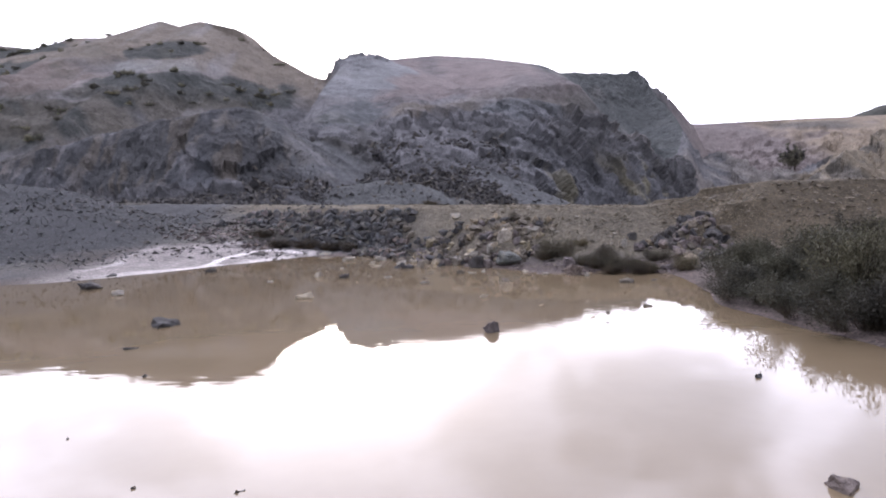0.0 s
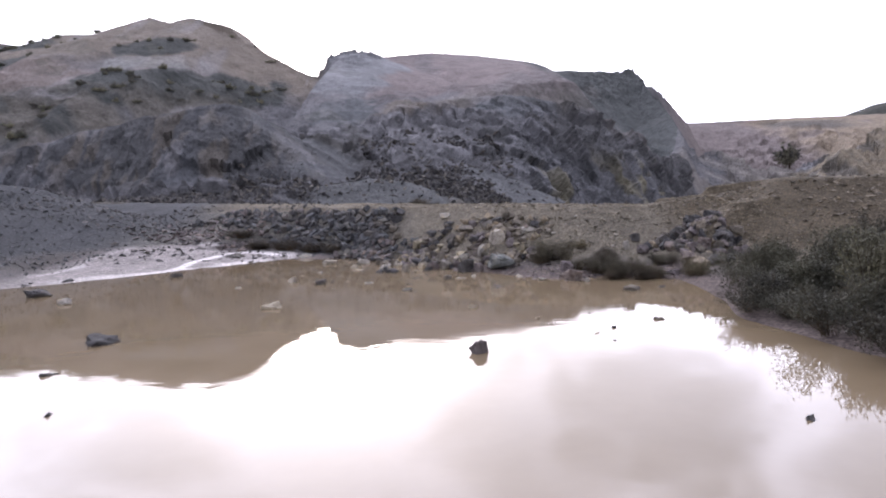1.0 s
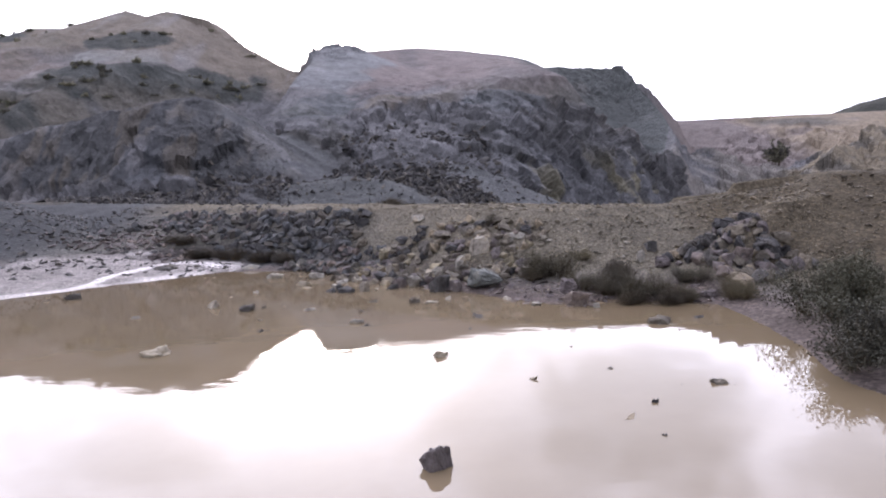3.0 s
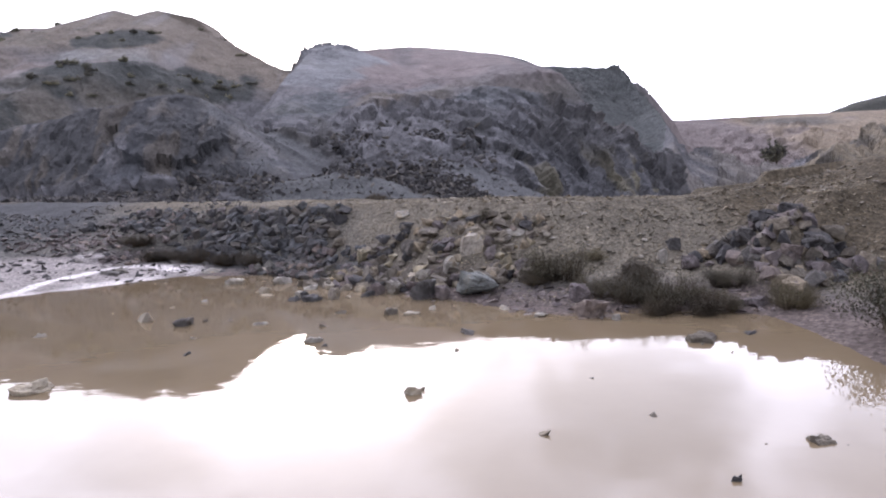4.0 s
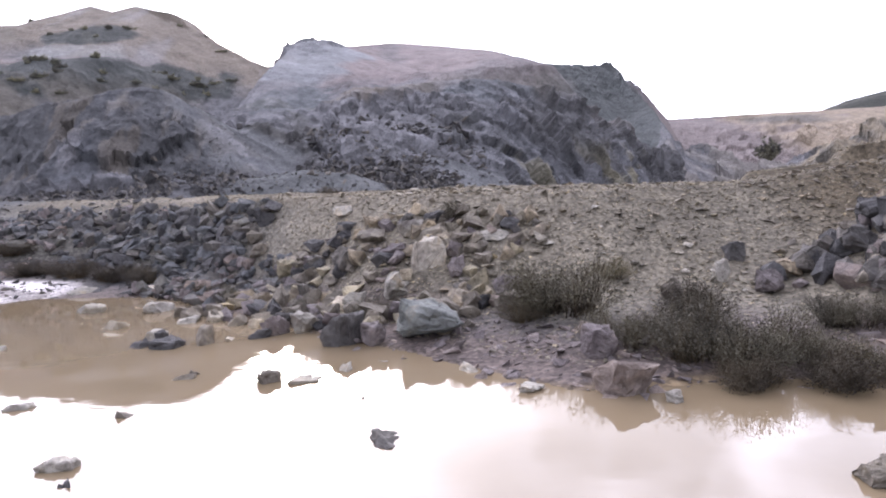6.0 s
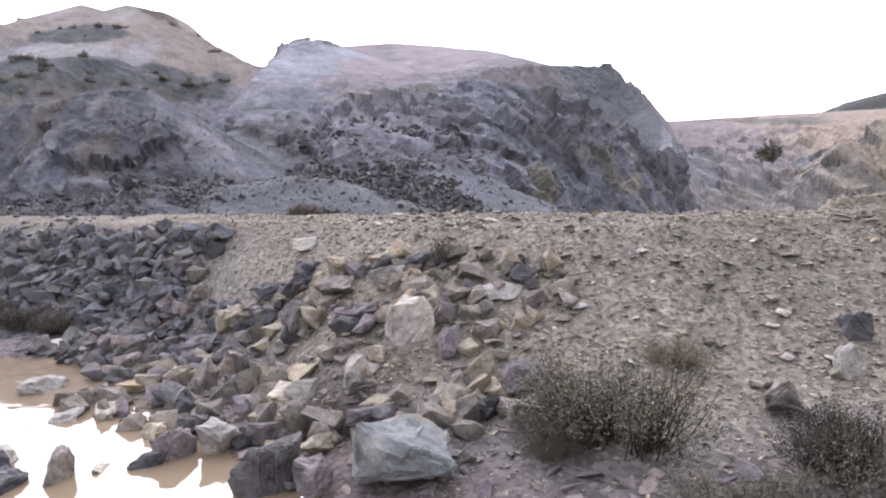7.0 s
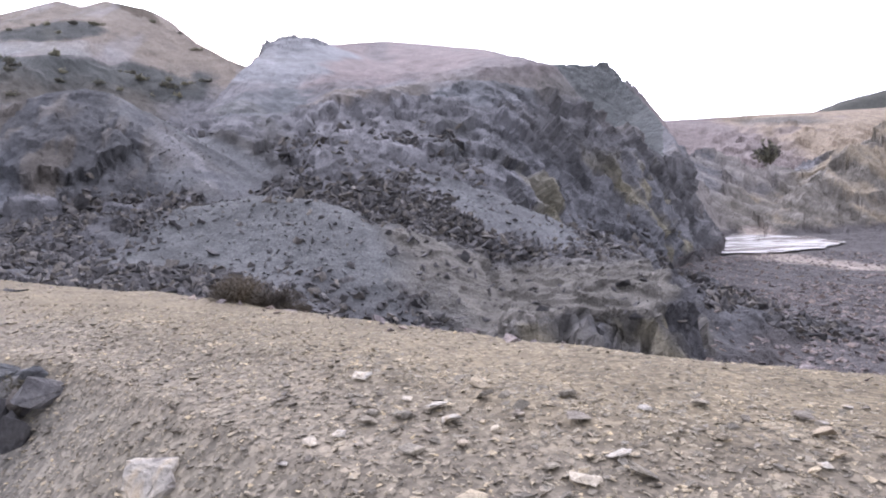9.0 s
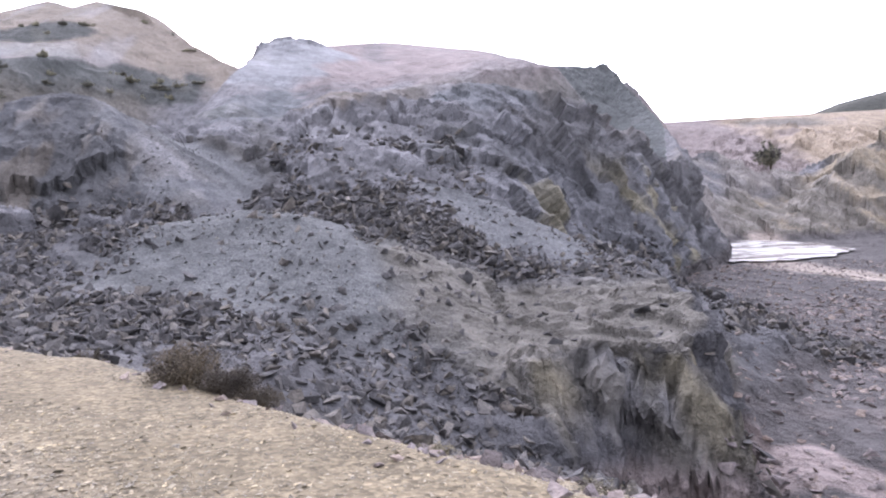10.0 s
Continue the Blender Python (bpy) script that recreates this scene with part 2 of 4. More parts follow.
def land(x, y):
    """Height of the ground at x, y."""
    wob = fbm(x * 0.35, y * 0.35, 3, 5)
    xs, ys = x + 0.35 * wob, y + 0.35 * fbm(x * 0.35, y * 0.35, 3, 9)
    pond = inside(xs, ys, SHORE)
    apron = 0.05 + 0.11 * smooth(-1, 2, x)
    # pond bed, flat muddy shore, and pit floor
    near = np.where(pond > 0, -0.17 * (1 - np.exp(-np.maximum(pond, 0) / 2.2)) - 0.012, np.minimum(apron * -pond, 0.12 + 0.03 * -pond + 0.2 * smooth(1, 2.2, x)))
    near = np.minimum(near, 0.7)
    pit = -4.6 + 2.7 * smooth(5.6, 0.2, x) + 2.4 * smooth(4, -7, x) + 1.2 * smooth(-5, -18, x) + 0.02 * np.clip(y - 45, 0, 40) * smooth(30, -10, x)
    front = 0.50 + 0.35 * smooth(0.6, -0.8, x) - 0.55 * smooth(-4.5, -8, x)
    top = 1.2 - 0.3 * smooth(2.3, -0.5, x) - 0.7 * smooth(2.5, 5, x)
    behind = smooth(0.8, 3.0, past(x, y, BERM))     # the far side of the bank
    z = near + (pit - near) * behind
    z = smax(z, ridge(xs, ys, BERM, front, 0.52 + 0.6 * smooth(3, 7, x), top, 0.10, 2.0), 0.12)
    z = smax(z, ridge(xs, ys, NOSE, 0.75, 0.75, 0.25), 0.15)
    z = smax(z, ridge(xs, ys, LEFT_MOUND, 0.26, 0.35), 0.4)
    rough = smooth(24, 30, y)
    c1 = crags(x * 0.22, y * 0.22, 4, 3) - 0.5
    c2 = crags(x * 0.07, y * 0.05, 4, 8) - 0.5
    c3 = crags(x * 0.9, y * 0.9, 3, 12) - 0.5
    wx, wy = x + 0.8 * c3 + 1.5 * c1, y + 0.8 * fbm(x * 0.5, y * 0.5, 2, 15)
    f1 = blocks(wx * 0.30, wy * 0.20, 100)          # crags of some metres
    f0 = blocks(wx * 0.085 + 0.15 * c2, wy * 0.06, 105)     # buttresses
    f2 = blocks(wx * 0.85, wy * 0.60, 110)
    z = smax(z, ridge(xs, ys, FAN, 0.40, 0.40, 0.4) - 1.2 * np.maximum(0, x - 3), 0.4)
    z = smax(z, ridge(xs, ys, MOUND, 0.46, 0.46), 0.4)
    lip = inside(xs + 0.3 * c3, ys, TERRACE) + 1.1 * (crags(x * 0.55 + 0.1 * y, y * 0.3, 3, 55) - 0.55)
    kn = -1.0 + 0.05 * (y - 33) - 0.25 * smooth(0.5, 0, lip) - np.minimum((0.35 + 2.05 * smooth(0.5, 4.0, x + 0.25 * (33 - y))) * np.maximum(0, -lip), 9) + 0.12 * c3 + 0.12 * blocks(wx * 1.3, wy * 1.3, 120)
    z = smax(z, kn, 0.15)
    form = heap_form(xs, ys)
    hp = form + (0.6 * c1 + 0.12 * f1 + 0.05 * f2 + 0.9 * (crags(0.28 * x + 0.1 * y, 0.06 * y, 3, 33) - 0.5) - 0.1) * smooth(0, 4, 10 - form) * (1 - 0.85 * smooth(-19, -16, x) * smooth(-0.5, 1.5, 0.55 * (y - 52.5) + 0.45 * (x + 15)))
    z = smax(z, hp, 0.4)
    far = smooth(40, 60, y)
    gully = crags(x * 0.13 + 0.02 * y, y * 0.03, 4, 21) - 0.5
    east = smooth(12, 24, x)
    bench = ridge(x, y, BENCH, 0.47 + 0.60 * smooth(4, 13, x) + 0.6 * smooth(16, 23, x), 0.10 + 0.35 * smooth(2, -10, x) + 0.9 * smooth(6, 20, x))
    bench = bench + far * smooth(-0.5, 4, 13.2 - bench) * (0.7 * c1 + 1.8 * gully) * (1 - 0.45 * east)
    bench = bench - 0.6 * np.maximum(0, -20 - x)
    z = smax(z, bench, 0.5)
    hill = ridge(x, y, LEFT_HILL, 0.46 + 0.12 * smooth(-46, -34, x), 0.3 + 0.4 * smooth(-46, -34, x))
    hill = hill + np.minimum(2.5 * c2 + 0.6 * c1 + 0.8 * gully - 0.5 + smooth(21, 15, hill) * (0.6 * c1 + 1.2 * gully + 0.2 * f0), 4) * smooth(0, 30, 106 - y + 0.9 * np.clip(-24 - x, 0, 22))
    z = smax(z, hill - 2 * smooth(60, 46, y), 0.6)
    slope = 0.37 - 0.12 * smooth(-10, 10, x) + 0.5 * smooth(12, 32, x) + 1.2 * smooth(44, 56, x) + 1.6 * smooth(-20, -23.5, x)
    rg = ridge(x, y, RIDGE, slope, 0.3 + 1.7 * smooth(44, 56, x) + 1.6 * smooth(-20, -23.5, x))
    rg = rg - 0.8 * np.maximum(0, 74 + 0.5 * x - y)
    rg = rg + (1.2 * c2 + 0.6 * gully - 1.2 + smooth(17.5 + 5.5 * smooth(4, 18, x), 12, rg) * (1.2 * c2 + 1.6 * gully + 0.15 * f0 - 0.5)) * smooth(2, 34, 130 + 1.33 * np.maximum(x, -16) - y)
    z = smax(z, rg, 0.6)
    sp = ridge(x, y, SPUR, 0.5, 2.0) + 0.6 * c1 + 1.0 * gully
    z = smax(z, sp, 0.6)
    h = ridge(x, y, FAR_EDGE, 0.34, 0.02)
    z = smax(z, h + (2.2 * c2 + 1.2 * f1 + 8.0 * (crags(x * 0.045, y * 0.010, 3, 25) - 0.5)) * smooth(0, 8, 27 - h), 0.6)
    h = ridge(x, y, RIGHT_SPUR, 0.55, 0.62)
    z = smax(z, h + 2.0 * c1 + 1.6 * gully + 1.0 * f1, 0.6)
    z = smax(z, ridge(x, y, POOL_SPUR, 0.6, 0.5) + 1.6 * c1 + 1.2 * gully + 0.9 * f1, 0.6)
    z = smax(z, ridge(x, y, DARK_HILL, 0.5, 0.5) + 0.8 * c2, 0.6)
    # surface unevenness
    z = z + 0.035 * fbm(x * 1.1, y * 1.1, 3, 40) * smooth(-0.3, 0.5, -pond) + rough * (0.12 * c3 + 0.05 * fbm(x * 2.2, y * 2.2, 3, 41))
    z = np.where(y > 600, z * smooth(2500, 600, y), z)
    return z


def fan_grid():
    """A sheet whose mesh is fine by the pond and coarser with distance."""
    ys = [-3000, -1200, -500, -200, -100, -60, -40, -28, -20, -14, -10, -8, -6, -4.5]
    y = -3.5
    while y < 3200:
        ys.append(y)
        if y < 5:
            y += 0.28
        elif y < 21.5:
            y += 0.085
        else:
            y += max(0.085, 0.0066 * (y - 12))
            if y > 340:
                y += 0.12 * (y - 330)
    n = 330
    us = list(np.linspace(-1, 1, 2 * n + 1))
    edge, step = 1.0, 1.0 / n
    right = []
    while edge < 60:
        step *= 1.35
        edge += step
        right.append(edge)
    us = [-u for u in reversed(right)] + us + right
    U, Y = np.meshgrid(np.array(us), np.array(ys))
    X = 0.8 + U * (9.5 + 0.74 * np.maximum(np.abs(Y - 4) - 3, 0))
    return X, Y


def sheet(name, X, Y, Z):
    ny, nx = X.shape
    me = bpy.data.meshes.new(name)
    me.vertices.add(nx * ny)
    me.vertices.foreach_set("co", np.stack([X, Y, Z], -1).astype(np.float32).ravel())
    i = np.arange(nx * ny).reshape(ny, nx)
    quads = np.stack([i[:-1, :-1], i[:-1, 1:], i[1:, 1:], i[1:, :-1]], -1).reshape(-1, 4)
    me.loops.add(quads.size)
    me.loops.foreach_set("vertex_index", quads.ravel().astype(np.int32))
    me.polygons.add(len(quads))
    me.polygons.foreach_set("loop_start", np.arange(0, quads.size, 4, dtype=np.int32))
    # rock breaks in flat faces; the gravel and the water's edge are soft
    me.polygons.foreach_set("use_smooth", (Y[:-1, :-1].ravel() < 29) | (Y[:-1, :-1].ravel() > 260))
    me.update(calc_edges=True)
    return me


# ---- materials
def principled(name, rough=0.85, metal=0.0):
    m = bpy.data.materials.new(name)
    m.use_nodes = True
    t = m.node_tree
    p = t.nodes["Principled BSDF"]
    p.inputs["Roughness"].default_value, p.inputs["Metallic"].default_value = rough, metal
    return m, t, p, t.links.new


def mixer(t, kind, a, b, fac=1.0):
    n = t.nodes.new("ShaderNodeMix")
    n.data_type, n.blend_type = "RGBA", kind
    for sock, v in ((n.inputs[6], a), (n.inputs[7], b), (n.inputs[0], fac)):
        if hasattr(v, "is_linked"):
            t.links.new(v, sock)
        else:
            sock.default_value = v if isinstance(v, float) else (*v, 1)
    return n.outputs[2]


def ramped(t, value, stops):
    n = t.nodes.new("ShaderNodeValToRGB")
    t.links.new(value, n.inputs[0])
    e = n.color_ramp.elements
    while len(e) < len(stops):
        e.new(0.5)
    for k, (at, col) in zip(e, stops):
        k.position, k.color = at, (*col, 1)
    return n.outputs[0]


def noisy(t, scale, detail=4.0, rough=0.55, vec=None, distortion=0.0):
    n = node(t, "ShaderNodeTexNoise", Scale=scale, Detail=detail, Roughness=rough, Distortion=distortion)
    if vec is not None:
        t.links.new(vec, n.inputs["Vector"])
    return n


def bumps(t, p, layers):
    """Relief from several heights: (value, depth in metres)."""
    last = None
    for value, depth in layers:
        b = t.nodes.new("ShaderNodeBump")
        b.inputs["Strength"].default_value, b.inputs["Distance"].default_value = 1.0, depth
        t.links.new(value, b.inputs["Height"])
        if last:
            t.links.new(last, b.inputs["Normal"])
        last = b.outputs[0]
    t.links.new(last, p.inputs["Normal"])


def grey(v):
    return (v, v, v)


def earth_material():
    m, t, p, L = principled("earth", 0.92)
    geo = t.nodes.new("ShaderNodeNewGeometry")
    pos = geo.outputs["Position"]
    tone = t.nodes.new("ShaderNodeVertexColor")
    tone.layer_name = "earth"
    n1 = noisy(t, 0.35, 6, 0.62, pos)
    n2 = noisy(t, 2.6, 5, 0.65, pos)
    n3 = noisy(t, 19.0, 3, 0.6, pos)
    v = node(t, "ShaderNodeTexVoronoi", Scale=14.0, Randomness=1.0)
    L(pos, v.inputs["Vector"])
    v2 = node(t, "ShaderNodeTexVoronoi", Scale=0.75, Randomness=1.0)
    wob = t.nodes.new("ShaderNodeVectorMath")
    wob.operation = "MULTIPLY_ADD"
    L(n2.outputs["Color"], wob.inputs[0])
    wob.inputs[1].default_value = (1.1, 1.1, 1.1)
    L(pos, wob.inputs[2])
    L(wob.outputs[0], v2.inputs["Vector"])
    c = mixer(t, "MULTIPLY", tone.outputs[0], ramped(t, n1.outputs[0], ((0.28, grey(0.72)), (0.5, grey(1.0)), (0.72, grey(1.27)))))
    c = mixer(t, "MULTIPLY", c, ramped(t, n2.outputs[0], ((0.25, grey(0.75)), (0.5, grey(1.0)), (0.75, (1.25, 1.23, 1.2)))))
    c = mixer(t, "MULTIPLY", c, ramped(t, v.outputs["Color"], ((0.0, grey(0.75)), (0.6, grey(1.0)), (1.0, (1.25, 1.24, 1.21)))), 0.6)
    c = mixer(t, "MULTIPLY", c, ramped(t, n3.outputs[0], ((0.3, grey(0.8)), (0.7, grey(1.2)))), 0.6)
    # close, dense slate chips in light and dark
    v3 = node(t, "ShaderNodeTexVoronoi", Scale=27.0, Randomness=1.0)
    L(pos, v3.inputs["Vector"])
    near = t.nodes.new("ShaderNodeMath")
    near.operation = "SUBTRACT"
    near.inputs[0].default_value = 1.0
    L(tone.outputs["Alpha"], near.inputs[1])
    c = mixer(t, "MULTIPLY", c, ramped(t, v3.outputs["Color"], ((0.15, grey(0.62)), (0.5, grey(0.97)), (0.85, (1.42, 1.41, 1.38)))), near.outputs[0])
    L(c, p.inputs["Base Color"])
    n0 = noisy(t, 0.22, 7, 0.66, pos, 0.4)

    def wild(value):
        w = t.nodes.new("ShaderNodeMath")
        w.operation = "MULTIPLY"
        L(value, w.inputs[0])
        L(tone.outputs["Alpha"], w.inputs[1])
        return w.outputs[0]

    bumps(t, p, ((wild(n0.outputs[0]), 0.5), (wild(v2.outputs["Distance"]), 0.3), (wild(n2.outputs[0]), 0.16), (v.outputs["Distance"], 0.011), (n3.outputs[0], 0.010)))
    p.inputs["Specular IOR Level"].default_value = 0.12
    return m


def water_material():
    m, t, p, L = principled("water", 0.015)
    p.inputs["IOR"].default_value = 1.33
    geo = t.nodes.new("ShaderNodeNewGeometry")
    n = noisy(t, 0.45, 5, 0.6, geo.outputs["Position"])
    L(ramped(t, n.outputs[0], ((0.3, (0.165, 0.126, 0.078)), (0.7, (0.21, 0.162, 0.105)))), p.inputs["Base Color"])
    mp = t.nodes.new("ShaderNodeMapping")
    mp.inputs["Scale"].default_value = (1.2, 3.0, 1.0)
    L(geo.outputs["Position"], mp.inputs["Vector"])
    r = noisy(t, 2.2, 2, 0.5, mp.outputs[0])
    bumps(t, p, ((r.outputs[0], 0.0007), (noisy(t, 9.0, 2, 0.5, mp.outputs[0]).outputs[0], 0.00012)))
    return m


def pale_water_material():
    """Shallow pale water, its colour in white and brownish bands."""
    m, t, p, L = principled("pale_water", 0.12)
    p.inputs["IOR"].default_value = 1.33
    geo = t.nodes.new("ShaderNodeNewGeometry")
    mp = t.nodes.new("ShaderNodeMapping")
    mp.inputs["Scale"].default_value = (0.10, 0.30, 1.0)
    L(geo.outputs["Position"], mp.inputs["Vector"])
    n = noisy(t, 1.0, 4, 0.55, mp.outputs[0], 1.5)
    L(ramped(t, n.outputs[0], ((0.38, (0.30, 0.27, 0.25)), (0.47, (0.36, 0.33, 0.31)), (0.5, (0.85, 0.84, 0.83)), (0.57, (0.85, 0.84, 0.83)), (0.62, (0.34, 0.31, 0.30)))), p.inputs["Base Color"])
    return m


def stone_material(name, base, spread=0.35, warm=(1.0, 0.93, 0.8), lichen=None):
    """Broken rock: a base tint varied stone by stone, with mottling, veins and fine relief."""
    m, t, p, L = principled(name, 0.88)
    geo = t.nodes.new("ShaderNodeNewGeometry")
    info = t.nodes.new("ShaderNodeObjectInfo")
    pos = geo.outputs["Position"]
    rnd = t.nodes.new("ShaderNodeMath")
    rnd.operation = "ADD"
    L(info.outputs["Random"], rnd.inputs[0])
    L(geo.outputs["Random Per Island"], rnd.inputs[1])
    fr = t.nodes.new("ShaderNodeMath")
    fr.operation = "FRACT"
    L(rnd.outputs[0], fr.inputs[0])
    lo, hi = tuple(b * (1 - spread) for b in base), tuple(b * (1 + spread) * w for b, w in zip(base, warm))
    c = ramped(t, fr.outputs[0], ((0.0, lo), (0.55, base), (1.0, hi)))
    n1, n2, n3 = noisy(t, 3.5, 6, 0.65, pos, 0.6), noisy(t, 16, 5, 0.65, pos), noisy(t, 60, 3, 0.6, pos)
    c = mixer(t, "MULTIPLY", c, ramped(t, n1.outputs[0], ((0.3, (0.6, 0.58, 0.6)), (0.5, grey(1.0)), (0.7, (1.4, 1.36, 1.28)))))
    c = mixer(t, "MULTIPLY", c, ramped(t, n2.outputs[0], ((0.3, grey(0.65)), (0.7, grey(1.3)))))
    if lichen:
        c = mixer(t, "MIX", c, lichen, ramped(t, n1.outputs[0], ((0.55, grey(0.0)), (0.68, grey(0.75)))))
    L(c, p.inputs["Base Color"])
    bumps(t, p, ((n1.outputs[0], 0.05), (n2.outputs[0], 0.03), (n3.outputs[0], 0.008)))
    p.inputs["Specular IOR Level"].default_value = 0.3
    return m


EARTH = earth_material()
WATER = water_material()
PALE_WATER = pale_water_material()
STONE = {"p": stone_material("pale_stone", (0.37, 0.345, 0.30), 0.2, lichen=(0.33, 0.26, 0.17)),
         "t": stone_material("tan_stone", (0.215, 0.19, 0.155), 0.4),
         "y": stone_material("yellow_stone", (0.30, 0.265, 0.19), 0.15),
         "g": stone_material("green_grey_stone", (0.18, 0.19, 0.18), 0.15, lichen=(0.22, 0.17, 0.12)),
         "v": stone_material("purple_stone", (0.185, 0.16, 0.157), 0.25),
         "c": stone_material("slate_chip", (0.23, 0.207, 0.165), 0.4),
         "w": stone_material("cream_stone", (0.42, 0.38, 0.32), 0.12, lichen=(0.36, 0.29, 0.20)),
         "q": stone_material("pale_chip", (0.30, 0.265, 0.198), 0.35),
         "f": stone_material("trodden_chip", (0.222, 0.198, 0.152), 0.35),
         "d": stone_material("dark_stone", (0.092, 0.089, 0.090), 0.45),
         "b": stone_material("blue_grey_stone", (0.122, 0.126, 0.132), 0.3)}
TONE_WORDS = {"p": "pale", "t": "tan", "y": "yellowish", "g": "green-grey", "v": "purplish", "d": "dark grey"}


# ---- the land, with the tint of each kind of ground
def lay(base, colour, w):
    return base + (np.array(colour) - base) * np.clip(w, 0, 1)[..., None]


TRACK = [(60, 52, 0), (38, 58, 0), (33, 66, 0), (31, 76, 0), (36, 84, 0), (44, 104, 0)]


def spot(x, z, cx, cz, rx, rz):
    return ((x - cx) / rx) ** 2 + ((z - cz) / rz) ** 2


def scrubby(x, y, z):
    """Where dark scrub covers the old hillside: 0 to 1."""
    n2, n3 = fbm(x * 0.5, y * 0.5, 4, 70), fbm(x * 0.22 + z * 0.2, y * 0.22 - z * 0.15, 4, 62)
    band = np.full(np.shape(x), 1e3)
    for cx, cz, rx, rz in ((-41, 17.3, 13, 3.3), (-50, 26.2, 6, 2.4), (-57, 11, 13, 4.0), (-80, 20, 12, 6), (-86, 31, 11, 2.6)):
        band = np.minimum(band, spot(x, z, cx, cz, rx, rz))
    return smooth(1.25, 0.75, band + 0.9 * n3 + 0.3 * n2) * smooth(60, 66, y) * smooth(-18, -26, x)


def tints(x, y, z, steep, block):
    n = fbm(x * 0.09, y * 0.09, 4, 60)
    n2 = fbm(x * 0.5, y * 0.5, 4, 70)
    n3 = fbm(x * 0.22 + z * 0.2, y * 0.22 - z * 0.15, 4, 62)
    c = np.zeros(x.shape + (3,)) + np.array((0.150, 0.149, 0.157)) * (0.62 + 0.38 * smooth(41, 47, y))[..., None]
    far = smooth(60, 85, y)
    cell2 = blocks(x * 0.8 + 0.5 * n2, y * 0.5 - 0.4 * n2, 140)
    c = c * (1 + 0.12 * cell2 * smooth(40, 48, y))[..., None]
    # brown earth between the rock
    c = lay(c, (0.23, 0.205, 0.18), smooth(0.0, 0.4, fbm(x * 0.085 + 9, y * 0.07, 3, 68)) * smooth(42, 50, y) * 0.6)
    # the upper slopes: smooth reddish earth on the ridge, pale tan on the hill, blue-grey rock beside the notch
    c = lay(c, (0.205, 0.165, 0.145), far * smooth(-0.25, 0.35, n) * 0.7 * smooth(-28, -40, x))
    up = smooth(12, 15.5, z - 0.03 * (y - 80) + 1.5 * n2) * smooth(-22, -14, x)
    c = lay(c, (0.195, 0.166, 0.163), up * smooth(60, 40, x))
    c = lay(c, (0.15, 0.142, 0.145), up * smooth(60, 40, x) * smooth(0.05, 0.4, fbm(x * 0.16, y * 0.025 + 5, 4, 67)) * 0.6)
    c = lay(c, (0.20, 0.205, 0.215), smooth(1.2, 0.6, spot(x, z, -17, 20, 7, 6.5) + 0.8 * n3) * far)
    c = lay(c, (0.182, 0.158, 0.133), smooth(20.5, 26, z + 3 * n3 + 0.4 * np.maximum(0, x + 44)) * smooth(-22, -25, x) * smooth(80, 90, y))
    # dark scrub in broad patches on the old slopes
    scrub = scrubby(x, y, z)
    c = lay(c, (0.26, 0.262, 0.252), smooth(1.2, 0.5, spot(x, z, -48, 22.3, 7, 1.9) + 1.1 * n3 + 0.5 * n2) * far * 0.5)
    c = lay(c, (0.062, 0.067, 0.065), scrub * 0.95)
    # blue-grey and brown outcrops above the gully
    c = lay(c, (0.115, 0.124, 0.132), smooth(1.25, 0.6, np.minimum(spot(x, z, -13.5, 11, 3.6, 2.6), spot(x, z, 5.5, 10.5, 4.5, 1.6)) + 0.8 * n2) * smooth(60, 64, y) * 0.85)
    c = lay(c, (0.19, 0.165, 0.14), smooth(1.2, 0.6, spot(x, z, -7.5, 11.2, 3.4, 1.8) + 0.7 * n2) * smooth(58, 62, y) * 0.8)
    dotted = smooth(0.22, 0.42, n3) * smooth(50, 62, y) * smooth(130, 110, y) * (1 - up)
    c = lay(c, (0.11, 0.11, 0.095), dotted * 0.35)
    # dull brown lower slopes at the foot of the old hill
    c = lay(c, (0.125, 0.115, 0.100), smooth(-26, -34, x) * smooth(19, 14, z + 2 * n2) * smooth(58, 64, y) * smooth(-0.5, 0.0, n3) * 0.85)
    # pale scree in streaks down the cliff
    c = lay(c, (0.28, 0.275, 0.285), smooth(0.15, 0.45, fbm(x * 0.3 + 0.05 * y, y * 0.05 + 3, 3, 63)) * smooth(50, 60, y) * (1 - up) * (1 - scrub) * smooth(10, 4, x) * 0.35)
    # dark green-grey slope falling from the crag on the ridge's right end, behind the broken cliff
    slope_right = smooth(0.5, 3.5, past(x, y, BENCH)) * smooth(11, 17, x + 0.04 * (y - 80) + 2 * n3) * smooth(205, 190, y) * smooth(90, 70, x)
    c = lay(c, (0.088, 0.096, 0.096), slope_right * 0.95)
    c = lay(c, (0.27, 0.25, 0.24), smooth(0.2, 0.5, fbm(x * 0.12, y * 0.03, 3, 66)) * slope_right * smooth(40, 25, x) * 0.7)
    # the steep cliff's right part is a darker blue-grey
    c = lay(c, (0.116, 0.118, 0.127), smooth(0, 7, x + 2 * n3) * smooth(48, 54, y) * smooth(1.0, -1.5, past(x, y, BENCH)) * smooth(32, 26, x) * 0.8)
    # ochre on the cliff's right part, the knoll and the far quarry faces
    c = lay(c, (0.27, 0.24, 0.14), smooth(0.15, 0.4, n3 + 0.6 * n2) * smooth(2, 9, x) * smooth(30, 25, x) * smooth(48, 54, y) * smooth(90, 76, y) * smooth(6.0, 2.0, z) * 0.45)
